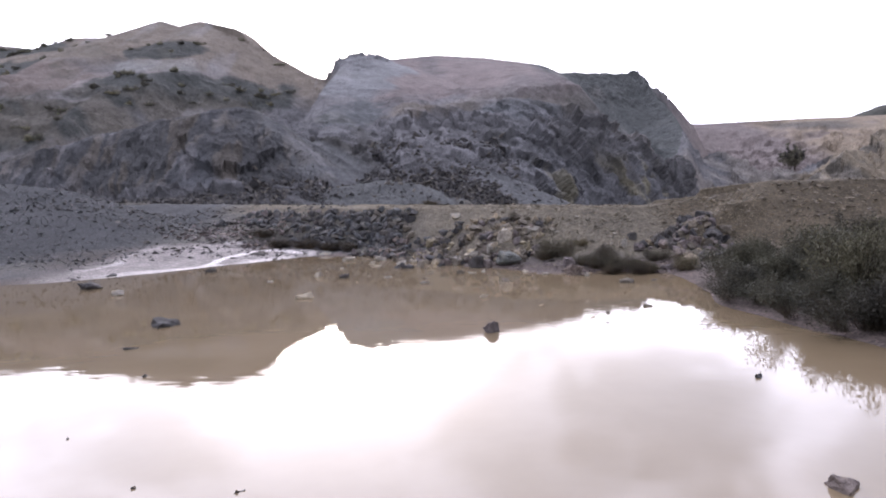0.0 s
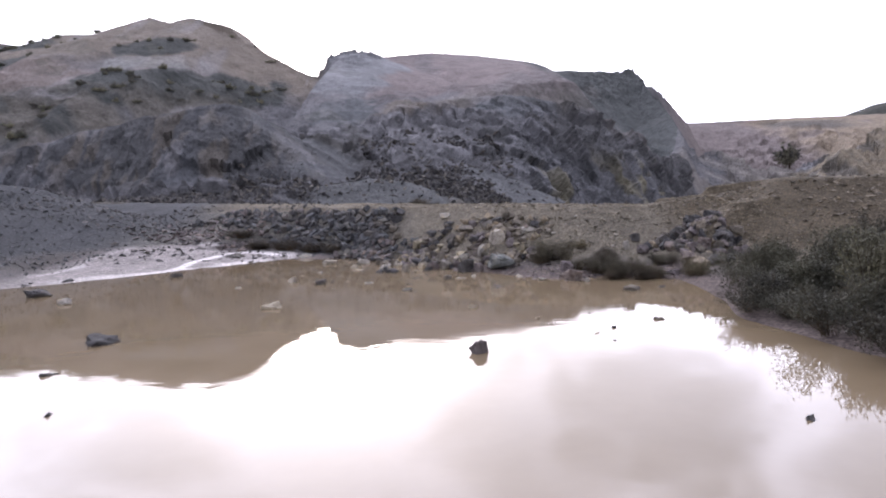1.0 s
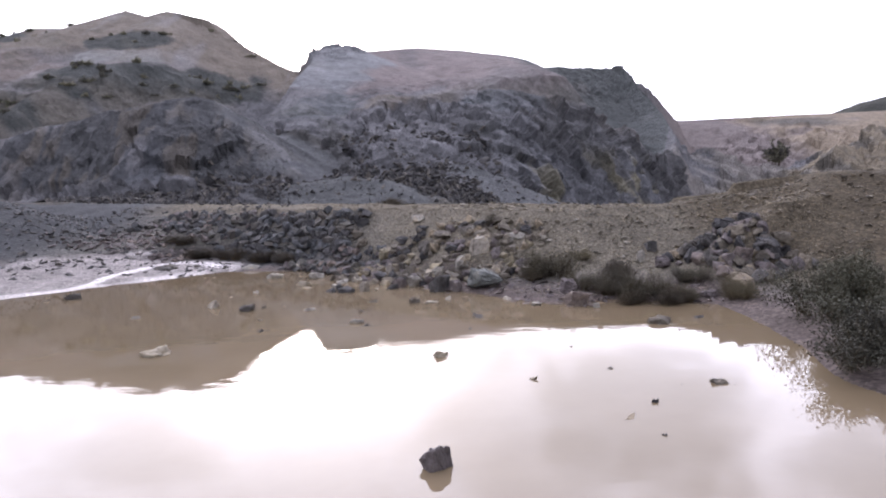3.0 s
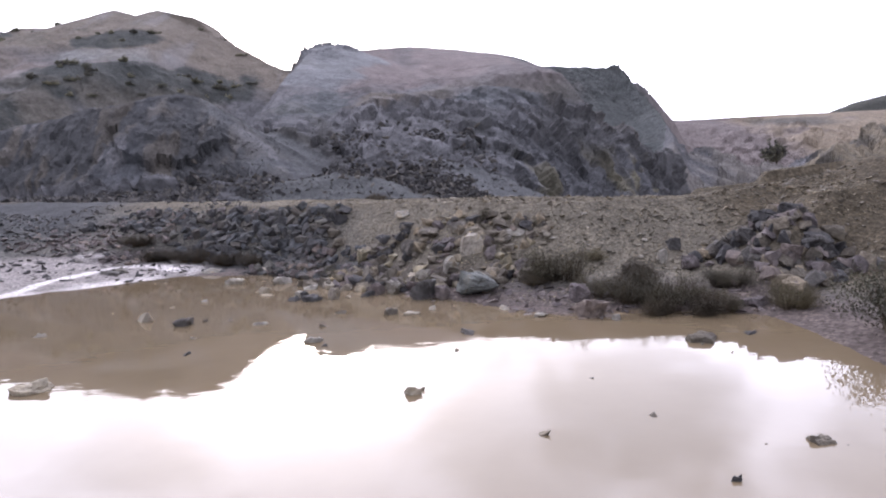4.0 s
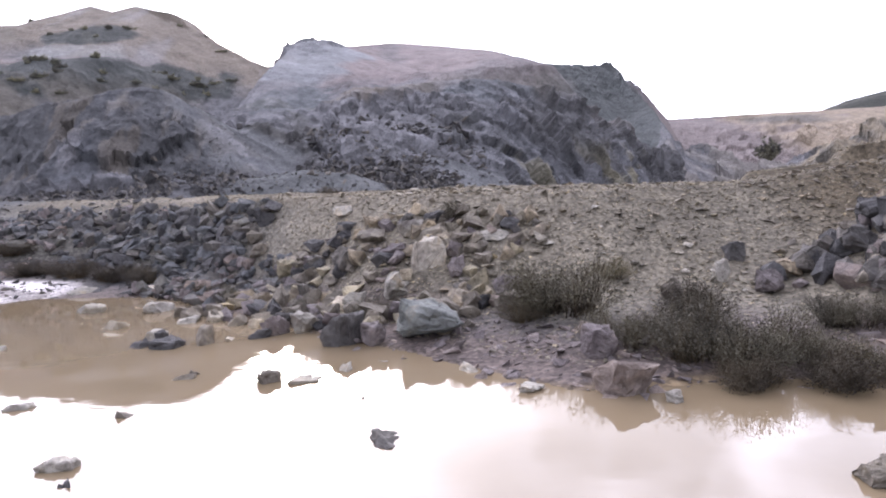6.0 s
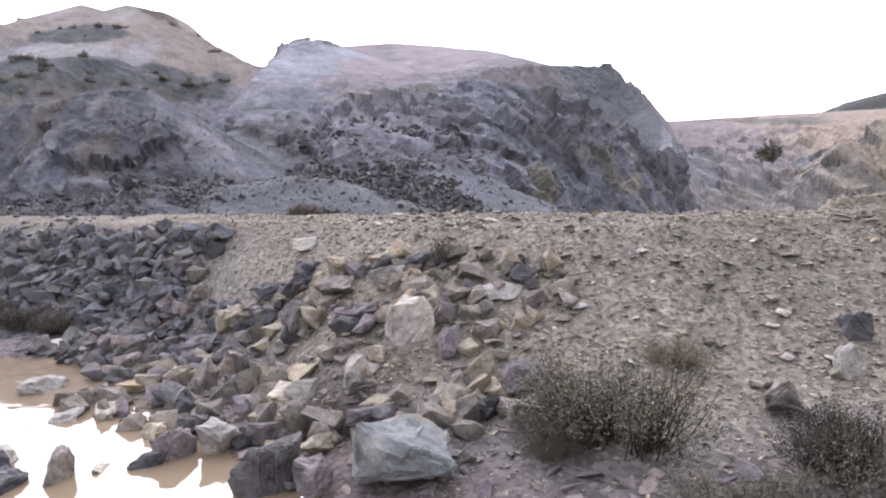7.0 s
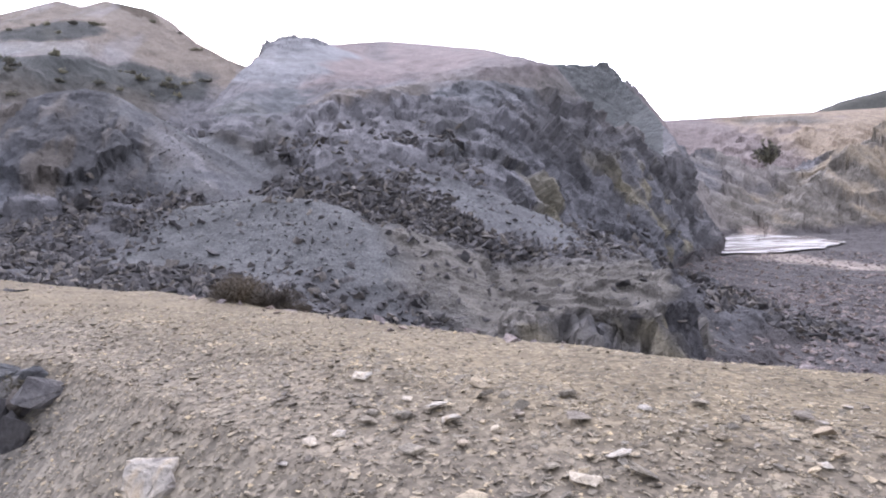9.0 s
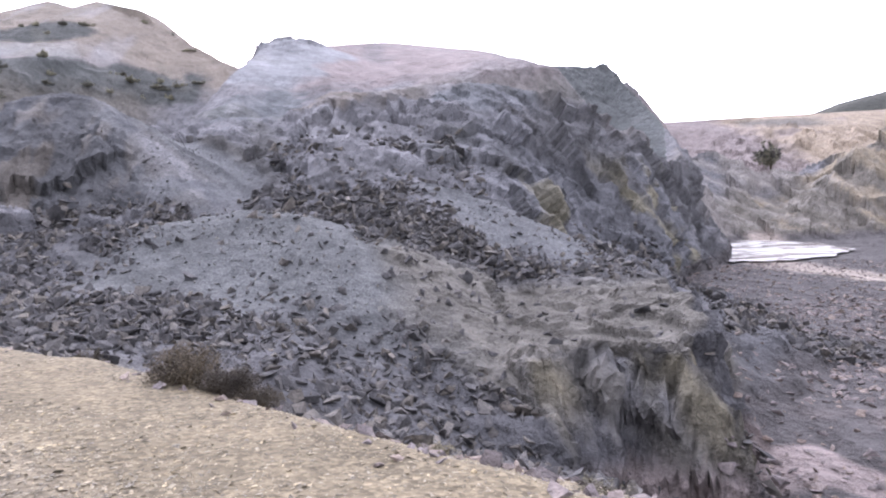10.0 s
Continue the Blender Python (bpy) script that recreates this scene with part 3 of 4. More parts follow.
    knoll = smooth(-2.2, -1.2, inside(x, y, TERRACE)) * smooth(43, 39, y) * smooth(-4.2, -3.6, z)
    c = lay(c, (0.125, 0.117, 0.103), knoll * smooth(1.3, 0.7, steep) * 0.9)
    c = lay(c, (0.17, 0.152, 0.105), smooth(-0.2, 0.3, n3) * knoll * smooth(0.8, 1.6, steep) * 0.8)
    # the far quarry: pinkish slope, tan face, banded spur, rough grey slope with ochre
    c = lay(c, (0.205, 0.176, 0.17), smooth(130, 180, y) * smooth(50, 70, x))
    c = lay(c, (0.29, 0.24, 0.185), smooth(150, 190, y) * smooth(116, 132, x + 6 * n) * smooth(-0.8, 0.1, n + 0.25))
    c = lay(c, (0.11, 0.105, 0.10), smooth(200, 230, y) * smooth(124, 132, x) * smooth(165, 150, x) * smooth(22.5, 24, z + n3) * smooth(28.5, 27, z) * 0.8)
    right = smooth(88, 96, y) * smooth(170, 150, y) * smooth(-2, 4, x - 38 - 26 * smooth(106, 122, y))
    c = lay(c, (0.150, 0.138, 0.120), right)
    c = lay(c, (0.31, 0.26, 0.19), right * smooth(0.0, 0.3, n3 + 0.3 * n2) * 0.7)
    bands = smooth(0.25, 0.6, np.sin(2.1 * (0.45 * x + z) + 3 * n3)) * smooth(38, 42, x) * smooth(60, 56, x) * smooth(90, 98, y) * smooth(128, 122, y) * smooth(-3.8, -3, z)
    c = lay(c, (0.30, 0.28, 0.255), bands * 0.5)
    c = lay(c, (0.055, 0.057, 0.05), smooth(380, 400, y) * smooth(150, 200, x))
    # each block of rock has a tone of its own
    c = c * np.exp(0.42 * block * (1 - 0.7 * scrub))[..., None]
    on_heap = smooth(1.8, 0.7, np.abs(heap_form(x, y) - z)) * smooth(2.4, 3.2, z)
    c = lay(c, (0.125, 0.112, 0.098), on_heap * smooth(-0.4, 0.2, n3 + 0.1) * 0.85)
    streak = smooth(0.50, 0.66, crags(x * 0.55 + 0.1 * z, y * 0.10 + 0.05 * z, 3, 73) + 0.12 * n2)
    c = lay(c, (0.078, 0.083, 0.092), on_heap * streak * 0.75)
    # blue-grey gravel on the fan, the mound and the heap's right flank
    c = lay(c, (0.095, 0.098, 0.100), gravelled(x, y, z) * smooth(44, 42, y))
    c = lay(c, (0.110, 0.113, 0.118), gravelled(x, y, z) * smooth(42, 46, y) * smooth(-0.45, 0.1, n3))
    # pit floor: dull reddish brown, and a pale track
    pit = smooth(-3.4, -4.2, z) * smooth(24, 28, y)
    c = lay(c, (0.090, 0.084, 0.084), pit)
    c = lay(c, (0.36, 0.31, 0.27), pit * smooth(-3.0, -1.2, ridge(x, y, TRACK, 1.0, 1.0) + n2) * 0.8)
    c = lay(c, (0.25, 0.21, 0.20), pit * smooth(0.0, 0.3, fbm(x * 0.3, y * 0.3, 3, 78) + 0.25) * smooth(38, 34, y))
    # the bank: tan gravel, paler along the trodden top, grey-green to the left
    bank = smooth(27, 24, y + 0.35 * x) * smooth(0.05, 0.3, z)
    c = lay(c, (0.170, 0.152, 0.121), bank)
    c = lay(c, (0.145, 0.126, 0.098), bank * smooth(1.16, 1.36, z + 0.04 * n2) * smooth(7.0, 5.0, x))
    c = lay(c, (0.152, 0.127, 0.087), bank * smooth(-0.6, 0.4, past(x, y, BERM) + 0.3 * n2) * smooth(7.0, 5.0, x))
    c = lay(c, (0.092, 0.076, 0.054), bank * smooth(4.9, 6.2, x + 0.5 * n2))
    c = lay(c, (0.125, 0.118, 0.105), bank * smooth(-0.6, -2.2, x) * smooth(1.3, 1.1, z))
    c = lay(c, (0.058, 0.060, 0.064), bank * smooth(-8, -11, x))
    # wet purplish mud by the water; flat shore paler, with white rills and waterline
    shore = inside(x, y, SHORE)
    wet = smooth(-1.5, -0.4, shore + 0.5 * n2) * smooth(0.45, 0.2, z) * smooth(24, 20, y)
    c = lay(c, (0.108, 0.088, 0.081), wet)
    flat = smooth(-4.2, -5.5, x + 0.3 * n2) * smooth(24, 19, y - 0.5 * (x + 8)) * smooth(0.45, 0.3, z) * smooth(9, 11.5, y)
    c = lay(c, (0.08, 0.072, 0.068), flat * smooth(-12.5, -9.5, x + 0.4 * (y - 14)))
    c = lay(c, (0.25, 0.228, 0.222), flat * smooth(-10.6, -9.2, x + 0.6 * n2) * smooth(19.6, 18.4, y + 0.4 * n2))
    rill = smooth(0.72, 0.90, 1 - np.abs(fbm(x * 0.42 + 1.5, y * 0.25, 3, 81) * 2.0))
    c = lay(c, (0.66, 0.62, 0.61), flat * rill * smooth(-10.5, -8, x) * smooth(20.5, 18, y))
    pale_edge = smooth(-0.75, -0.3, shore + 0.3 * n2) * smooth(0.1, -0.05, shore)
    c = lay(c, (0.62, 0.58, 0.57), flat * pale_edge * smooth(-0.3, 0.2, n2 + 0.1 * n3) * smooth(-9.5, -7.2, x))
    c = lay(c, (0.15, 0.115, 0.075), smooth(-0.02, 0.1, shore))
    return c


def break_up(X, Y, Z):
    """Breaks steep rock into blocks and beds: shifts it along its slope's normal. Gives the tint of each block too."""
    S = Z
    for axis in (0, 1) * 8:
        S = (np.roll(S, 1, axis) + 2 * S + np.roll(S, -1, axis)) / 4
    gx = np.gradient(S, axis=1) / np.maximum(np.gradient(X, axis=1), 1e-3)
    gy = np.gradient(S, axis=0) / np.maximum(np.gradient(Y, axis=0), 1e-3)
    steep = np.hypot(gx, gy)
    m = smooth(0.25, 0.75, steep) * smooth(28.5, 31, Y) * smooth(175, 140, Y) * (1 - gravelled(X, Y, Z)) * (1 - smooth(15, 18, Z) * smooth(-24, -19, X) * smooth(20, 6, X)) * (1 - 0.9 * smooth(0.0, 3.0, past(X, Y, BENCH) - 0.35 * np.clip(-12 - X, 0, 30)) * smooth(60, 64, Y))
    m = m * (1 - 0.85 * smooth(84, 92, Y) * smooth(27, 33, X))
    crag = smooth(24, 32, X) * smooth(64, 56, X) * smooth(150, 165, Y) * smooth(215, 205, Y) * smooth(20, 24, Z)
    block = smooth(-13, -17, X) * smooth(-27, -24, X) * smooth(96, 102, Y) * smooth(122, 118, Y)
    m = m * (1 - 0.5 * smooth(1.8, 0.7, np.abs(heap_form(X, Y) - Z)) * smooth(2.4, 3.2, Z))
    m = np.maximum(m, 0.45 * np.maximum(crag, block))
    sel = m > 0.02
    x, y, z, w = X[sel], Y[sel], Z[sel], m[sel]
    wob = 1.2 * fbm(x * 0.4 + z * 0.3, y * 0.4 - z * 0.2, 3, 160)
    big, t1 = beds(x + wob, y, z + wob, 170, 0.17, 0.34)
    small, t2 = beds(x + wob, y, z - wob, 180, 0.55, 1.1)
    fine = smooth(44, 36, y)
    chips, t3 = beds(x - wob, y, z + 0.5 * wob, 190, 1.3, 2.4)
    d = w * ((0.85 * big + 0.50 * small + 0.15 * chips) * (1 - fine) + fine * (0.38 * small + 0.30 * big + 0.12 * chips)) * (0.7 + 0.004 * y)
    nz = 1 / np.sqrt(1 + gx[sel] ** 2 + gy[sel] ** 2)
    X, Y, Z = X.copy(), Y.copy(), Z.copy()
    X[sel] -= d * gx[sel] * nz
    Y[sel] -= d * gy[sel] * nz
    Z[sel] += d * nz
    tint = np.zeros(X.shape)
    tint[sel] = w * (0.55 * t1 + 0.45 * t2 + 0.35 * t3)
    return X, Y, Z, steep, tint


GX, GY = fan_grid()
GZ = land(GX, GY)
BX, BY, BZ, slope_of, block_tint = break_up(GX, GY, GZ)
ground = new("ground", sheet("ground", BX, BY, BZ))
tone = np.ones(GX.shape + (4,), np.float32)
tone[..., 3] = (0.03 + 0.97 * smooth(24.5, 29, GY + 0.4 * GX)) * (1 - 0.8 * gravelled(GX, GY, GZ)) * (1 - 0.8 * smooth(16, 19, GZ) * smooth(22, 8, GX))      # how wild the relief is
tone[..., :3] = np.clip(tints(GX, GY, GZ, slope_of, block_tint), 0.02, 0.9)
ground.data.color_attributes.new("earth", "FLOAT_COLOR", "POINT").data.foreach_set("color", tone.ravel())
ground.data.materials.append(EARTH)
tagged(ground, "bare stony quarry ground with spoil heaps and rough cliffs", "ground", kind="structure")


def foot_on(x, y):
    """Height of the broken ground at one place."""
    i = int(np.clip(np.searchsorted(GY[:, 0], y), 1, GY.shape[0] - 1))
    j = int(np.clip(np.searchsorted(GX[i], x), 1, GX.shape[1] - 1))
    return float(min(BZ[i - 1:i + 1, j - 1:j + 1].min(), land(np.array([x]), np.array([y]))[0]))


def pool(name, outline, z, label, material):
    """A level sheet of water."""
    me = bpy.data.meshes.new(name)
    me.from_pydata([(x, y, z) for x, y in outline], [], [tuple(range(len(outline)))])
    me.materials.append(material)
    return tagged(new(name, me), label, "water", kind="structure")


pool("pond_water", [(-16, -9), (8, -9), (8, 13.5), (2.5, 14.5), (-5, 19), (-16, 19)], 0.0, "still murky brown pond water mirroring the bright sky", WATER)
PIT_POOL = [(24, 80), (27.5, 76.5), (33, 75.5), (38, 77.5), (42.5, 82), (44, 89), (40, 96), (34, 99), (28, 96), (25, 88)]


def ragged(outline, cuts, size, seed):
    """A shoreline through the given bends, with bays and spits of its own."""
    r = random.Random(seed)
    out = []
    for (x0, y0), (x1, y1) in zip(outline, outline[1:] + outline[:1]):
        for k in range(cuts):
            s = k / cuts
            out.append((x0 + s * (x1 - x0) + r.uniform(-size, size), y0 + s * (y1 - y0) + r.uniform(-size, size)))
    return out


pool("pit_pool", ragged(PIT_POOL, 7, 0.45, 5), -4.40, "shallow pale pool on the floor of the pit", PALE_WATER)


# ---- stones
rng = np.random.default_rng(7)


def part(name, me, parent, label=""):
    ob = new(name, me)
    ob.parent = parent
    if label:
        ob["label"] = label
    return ob


def rock_mesh(name, seed, points=16, detail=0, flat=1.0, rough=0.055):
    """One broken stone about 1 m across: the hull of scattered points, its faces roughened."""
    r = random.Random(seed)
    bm = bmesh.new()
    for k in range(points):
        v = Vector([r.uniform(-0.44, 0.44) for _ in range(3)])
        v[k % 3] = r.choice((-1, 1)) * r.uniform(0.36, 0.5)
        bm.verts.new((v.x, v.y, v.z * flat))
    res = bmesh.ops.convex_hull(bm, input=bm.verts)
    bmesh.ops.delete(bm, geom=list({g for g in res["geom_interior"] + res["geom_unused"] if isinstance(g, bmesh.types.BMVert)}), context="VERTS")
    if detail:
        bmesh.ops.bevel(bm, geom=bm.edges[:], offset=0.016, segments=1, affect="EDGES")
        bmesh.ops.triangulate(bm, faces=bm.faces[:])
        bmesh.ops.subdivide_edges(bm, edges=[e for e in bm.edges if e.calc_length() > 0.12], cuts=detail, use_grid_fill=True)
        off = Vector((seed * 3.1, seed * 1.7, 0))
        for v in bm.verts:
            n = noise.noise(v.co * 3.0 + off) * rough + noise.noise(v.co * 9.0 + off) * rough * 0.45
            step = (noise.cell(v.co * 4.0 + off) - 0.5) * rough * 0.6
            # beds: the stone splits along parallel planes
            layer = (v.co.z * 0.9 + v.co.x * 0.35) * 5.5 + noise.noise(v.co * 2.0 + off)
            v.co += v.co.normalized() * (n + step + (layer - math.floor(layer) - 0.5) * rough * 0.8)
    me = bpy.data.meshes.new(name)
    bm.to_mesh(me)
    bm.free()
    return me


def hull_arrays(seed, points=9, flat=0.7):
    """Corners and triangles of a small stone, for laying in thousands."""
    me = rock_mesh("shape", seed, points, 0, flat)
    me.calc_loop_triangles()
    v = np.array([tuple(p.co) for p in me.vertices])
    f = np.array([tuple(p.vertices) for p in me.loop_triangles])
    bpy.data.meshes.remove(me)
    return v, f


SHAPES = [hull_arrays(900 + k, 9, 0.55 + 0.05 * (k % 5)) for k in range(10)]
CHIPS = [hull_arrays(930 + k, 6, 0.6 + 0.05 * (k % 5)) for k in range(10)]      # for the finest gravel


def turns(n, lean):
    """Random turn matrices: any heading, and a lean from flat."""
    a, b, c = rng.uniform(0, 2 * math.pi, n), rng.normal(0, lean, n), rng.normal(0, lean, n)
    ca, sa, cb, sb, cc, sc = np.cos(a), np.sin(a), np.cos(b), np.sin(b), np.cos(c), np.sin(c)
    one, nil = np.ones(n), np.zeros(n)
    rz = np.stack([ca, -sa, nil, sa, ca, nil, nil, nil, one], -1).reshape(n, 3, 3)
    rx = np.stack([one, nil, nil, nil, cb, -sb, nil, sb, cb], -1).reshape(n, 3, 3)
    ry = np.stack([cc, nil, sc, nil, one, nil, -sc, nil, cc], -1).reshape(n, 3, 3)
    return rx @ ry @ rz


def scatter(name, x, y, size, material, label, lean=0.35, sink=0.15, slab=1.0, category="gravel", level=None):
    """Many stones lying on the land, as one mesh."""
    n = len(x)
    z = land(x, y) if level is None else np.full(n, level) - size * (0.28 * slab - sink)
    R = turns(n, lean)
    S = size[:, None] * np.stack([rng.uniform(0.7, 1.35, n), rng.uniform(0.7, 1.2, n), slab * rng.uniform(0.7, 1.2, n)], -1)
    shapes = CHIPS if category == "gravel" else SHAPES
    kind = rng.integers(0, len(shapes), n)
    V, Fc, base = [], [], 0
    for k, (v, f) in enumerate(shapes):
        idx = np.nonzero(kind == k)[0]
        if not len(idx):
            continue
        P = np.einsum("nij,nvj->nvi", R[idx], v[None] * S[idx][:, None, :])
        P += np.stack([x[idx], y[idx], z[idx] + size[idx] * (0.28 * slab - sink)], -1)[:, None, :]
        V.append(P.reshape(-1, 3))
        Fc.append((f[None] + (np.arange(len(idx)) * len(v))[:, None, None] + base).reshape(-1, 3))
        base += len(idx) * len(v)
    V, Fc = np.concatenate(V), np.concatenate(Fc)
    me = bpy.data.meshes.new(name)
    me.vertices.add(len(V))
    me.vertices.foreach_set("co", V.astype(np.float32).ravel())
    me.loops.add(Fc.size)
    me.loops.foreach_set("vertex_index", Fc.astype(np.int32).ravel())
    me.polygons.add(len(Fc))
    me.polygons.foreach_set("loop_start", np.arange(0, Fc.size, 3, dtype=np.int32))
    me.polygons.foreach_set("use_smooth", np.zeros(len(Fc), bool))
    me.update(calc_edges=True)
    me.materials.append(material)
    return tagged(new(name, me), label, category, kind="stuff")


BOULDERS = [rock_mesh("boulder", 40 + k, 15 + k % 5, 3, 0.8, 0.06) for k in range(9)]


def boulder(name, x, y, w, h, tone, k, label, group, sunk=0.25):
    """One stone of its own, w wide and h high over its foot."""
    me = BOULDERS[k % len(BOULDERS)].copy()
    me.materials.append(STONE[tone])
    ob = new(name, me)
    yc = y + 0.3 * w
    foot = float(land(np.array([x]), np.array([yc]))[0])
    if sunk:
        foot -= sunk * h
        tall = h * (1 + sunk)
    else:
        foot, tall = min(foot, 0) - 0.03, h - min(foot, 0) + 0.03
    s = tall / 0.80
    ob.matrix_world = (Matrix.Translation((x, yc, foot + 0.38 * s)) @ Euler((0.12 * math.sin(k * 3), 0.12 * math.cos(k * 5), (k * 2.4) % 6.28)).to_matrix().to_4x4()
                       @ Matrix.Diagonal((w * 1.08, w * (0.8 + 0.25 * ((k * 7) % 5) / 5), s, 1)))
    return tagged(ob, label, "rock", group)


# boulders on the bank and its foot: x, y, width, height, tint
BANK = [
    (0.76, 14.64, 0.38, 0.31, 'p'), (1.17, 13.47, 0.62, 0.34, 'g'), (0.69, 13.54, 0.25, 0.21, 'v'), (0.4, 13.58, 0.39, 0.33, 'd'), (0.16, 14.82, 0.42, 0.16, 'p'),
    (-0.1, 14.17, 0.35, 0.23, 'p'), (-0.39, 14.13, 0.25, 0.22, 'v'), (-0.68, 14.54, 0.16, 0.13, 'p'), (-0.93, 17.02, 0.33, 0.28, 'y'), (-0.71, 15.51, 0.38, 0.3, 't'),
    (0.32, 14.81, 0.27, 0.19, 'p'), (1.95, 14.38, 0.37, 0.2, 'v'), (1.88, 15.42, 0.35, 0.11, 'p'), (1.77, 15.01, 0.28, 0.13, 't'), (1.45, 14.9, 0.28, 0.2, 'v'),
    (2.01, 13.92, 0.37, 0.18, 't'), (4.04, 14.22, 0.13, 0.24, 'p')]
BANK_FOOT = [
    (4.33, 14.59, 0.23, 0.21, 'd'), (3.47, 13.86, 0.34, 0.25, 't'), (4.32, 13.77, 0.3, 0.22, 'v'), (2.5, 12.53, 0.3, 0.25, 'v'), (2.51, 11.88, 0.36, 0.23, 'v'),
    (2.73, 11.72, 0.14, 0.1, 'p'), (0.4, 16.5, 0.41, 0.2, 't'), (0.9, 15.92, 0.33, 0.21, 'p'), (-0.12, 17.15, 0.3, 0.14, 'd'), (0.4, 16.1, 0.39, 0.21, 't'),
    (-0.16, 16.85, 0.46, 0.23, 'd'), (0.04, 16.05, 0.36, 0.31, 'd'), (-1.66, 17.98, 0.31, 0.22, 't'), (-0.23, 17.63, 0.34, 0.16, 'p'), (-1.8, 18.4, 0.3, 0.19, 't'),
    (1.12, 15.95, 0.22, 0.17, 't'), (-0.86, 17.06, 0.36, 0.21, 't'), (-0.27, 15.38, 0.26, 0.19, 'v'), (0.89, 14.93, 0.17, 0.13, 'p')]
OUTCROP = [
    (5.15, 13.7, 0.36, 0.3, 'd'), (5.5, 14.0, 0.45, 0.26, 'd'), (5.95, 14.0, 0.42, 0.2, 'd'), (5.4, 13.0, 0.34, 0.22, 'v'), (5.5, 12.4, 0.28, 0.2, 't'),
    (5.9, 13.2, 0.4, 0.24, 'd'), (6.3, 13.6, 0.3, 0.18, 't'), (4.95, 13.1, 0.26, 0.18, 'd'), (5.1, 12.3, 0.25, 0.16, 'v')]
POND_EDGE = [
    (-0.69, 12.6, 0.24, 0.09, 't'), (-0.64, 12.76, 0.11, 0.06, 't'), (0.0, 12.49, 0.23, 0.12, 't'), (-1.0, 13.86, 0.27, 0.22, 't'), (-1.45, 14.03, 0.15, 0.15, 'd'),
    (-2.3, 14.76, 0.3, 0.1, 'p'), (-3.15, 15.93, 0.28, 0.12, 'p'), (-2.29, 15.79, 0.38, 0.16, 'p'), (-1.28, 15.0, 0.26, 0.14, 'p'), (-2.07, 14.32, 0.38, 0.04, 'p'),
    (-1.56, 13.79, 0.23, 0.07, 'd'), (-1.57, 14.93, 0.28, 0.07, 'p'), (-0.75, 13.98, 0.18, 0.03, 'p'), (0.54, 9.11, 0.18, 0.08, 'p'), (-0.49, 10.78, 0.11, 0.05, 'd'),
    (1.02, 11.19, 0.25, 0.04, 'd'), (3.32, 10.54, 0.31, 0.09, 't'), (-2.53, 12.08, 0.28, 0.16, 'd')]
POND_SIDE = [
    (-3.23, 12.47, 0.34, 0.2, 'p'), (-6.26, 17.65, 0.44, 0.24, 'd'), (-1.28, 13.75, 0.35, 0.11, 'd'), (-0.49, 14.05, 0.28, 0.12, 'd'), (-2.97, 13.88, 0.17, 0.06, 'p'),
    (-2.09, 11.35, 0.12, 0.04, 'p'), (-1.87, 10.59, 0.18, 0.03, 'd'), (-1.54, 12.02, 0.2, 0.05, 'p'), (1.9, 12.04, 0.19, 0.05, 'p'), (1.51, 12.55, 0.21, 0.06, 'p'),
    (3.9, 10.82, 0.21, 0.03, 'd'), (-3.27, 15.94, 0.34, 0.11, 'p'), (-4.27, 17.55, 0.39, 0.11, 'p'), (-3.18, 17.41, 0.49, 0.11, 'p'), (0.56, 12.71, 0.15, 0.07, 'p'),
    (0.29, 12.42, 0.27, 0.04, 'p'), (4.54, 12.04, 0.33, 0.21, 'v')]
POND_OPEN = [
    (0.62, 6.24, 0.2, 0.21, 'v'), (-3.06, 4.37, 0.2, 0.08, 'd'), (3.12, 4.07, 0.12, 0.06, 'd'), (-4.12, 7.03, 0.53, 0.11, 'd'), (-3.92, 5.6, 0.22, 0.05, 'd'),
    (-2.73, 9.37, 0.42, 0.09, 'p'), (-7.81, 11.11, 0.52, 0.16, 'd'), (-6.26, 13.7, 0.28, 0.14, 'd'), (-6.31, 17.37, 0.42, 0.21, 'd'),
    (-6.65, 10.19, 0.3, 0.14, 'p'), (-8.52, 13.19, 0.28, 0.13, 'd'), (2.35, 7.48, 0.07, 0.05, 'd'), (2.21, 6.77, 0.06, 0.03, 'd'), (3.07, 7.91, 0.14, 0.05, 't'),
    (2.66, 1.7, 0.26, 0.07, 'v'), (-1.08, 1.69, 0.11, 0.04, 'd'), (-1.77, 1.75, 0.05, 0.03, 'd'), (-2.75, 2.62, 0.07, 0.03, 'd'), (-0.67, 11.0, 0.23, 0.07, 'p'),
    (-2.32, 12.37, 0.16, 0.09, 'd'), (-4.07, 11.68, 0.18, 0.07, 'p'), (-1.51, 14.12, 0.26, 0.13, 'p'), (3.04, 7.97, 0.15, 0.04, 't'), (-2.62, 12.17, 0.16, 0.09, 'd')]

SUNK = {"bank": 0.25, "pond": 0.0}
k = 0
for rows, place, words in ((BANK, "bank", "lying on the gravel bank"), (BANK_FOOT, "bank", "lying at the foot of the bank"),
                           (OUTCROP, "bank", "jutting from the earth of the mound"), (POND_EDGE, "pond", "standing in shallow murky water"), (POND_SIDE, "pond", "half sunk near the muddy shore"),
                           (POND_OPEN, "pond", "breaking the still pond surface")):
    for x, y, w, h, tone in rows:
        k += 1
        if place == "pond" and h > 0.35 * w:
            h *= 0.8
        boulder("boulder" if w > 0.2 else "stone", x, y, w, h, tone, k,
                f"{'large' if w > 0.36 else 'small' if w < 0.16 else 'broken'} {TONE_WORDS[tone]} {'flat ' if h < 0.4 * w else ''}rock {words}",
                "bank boulders" if place == "bank" else "pond stones", SUNK[place])


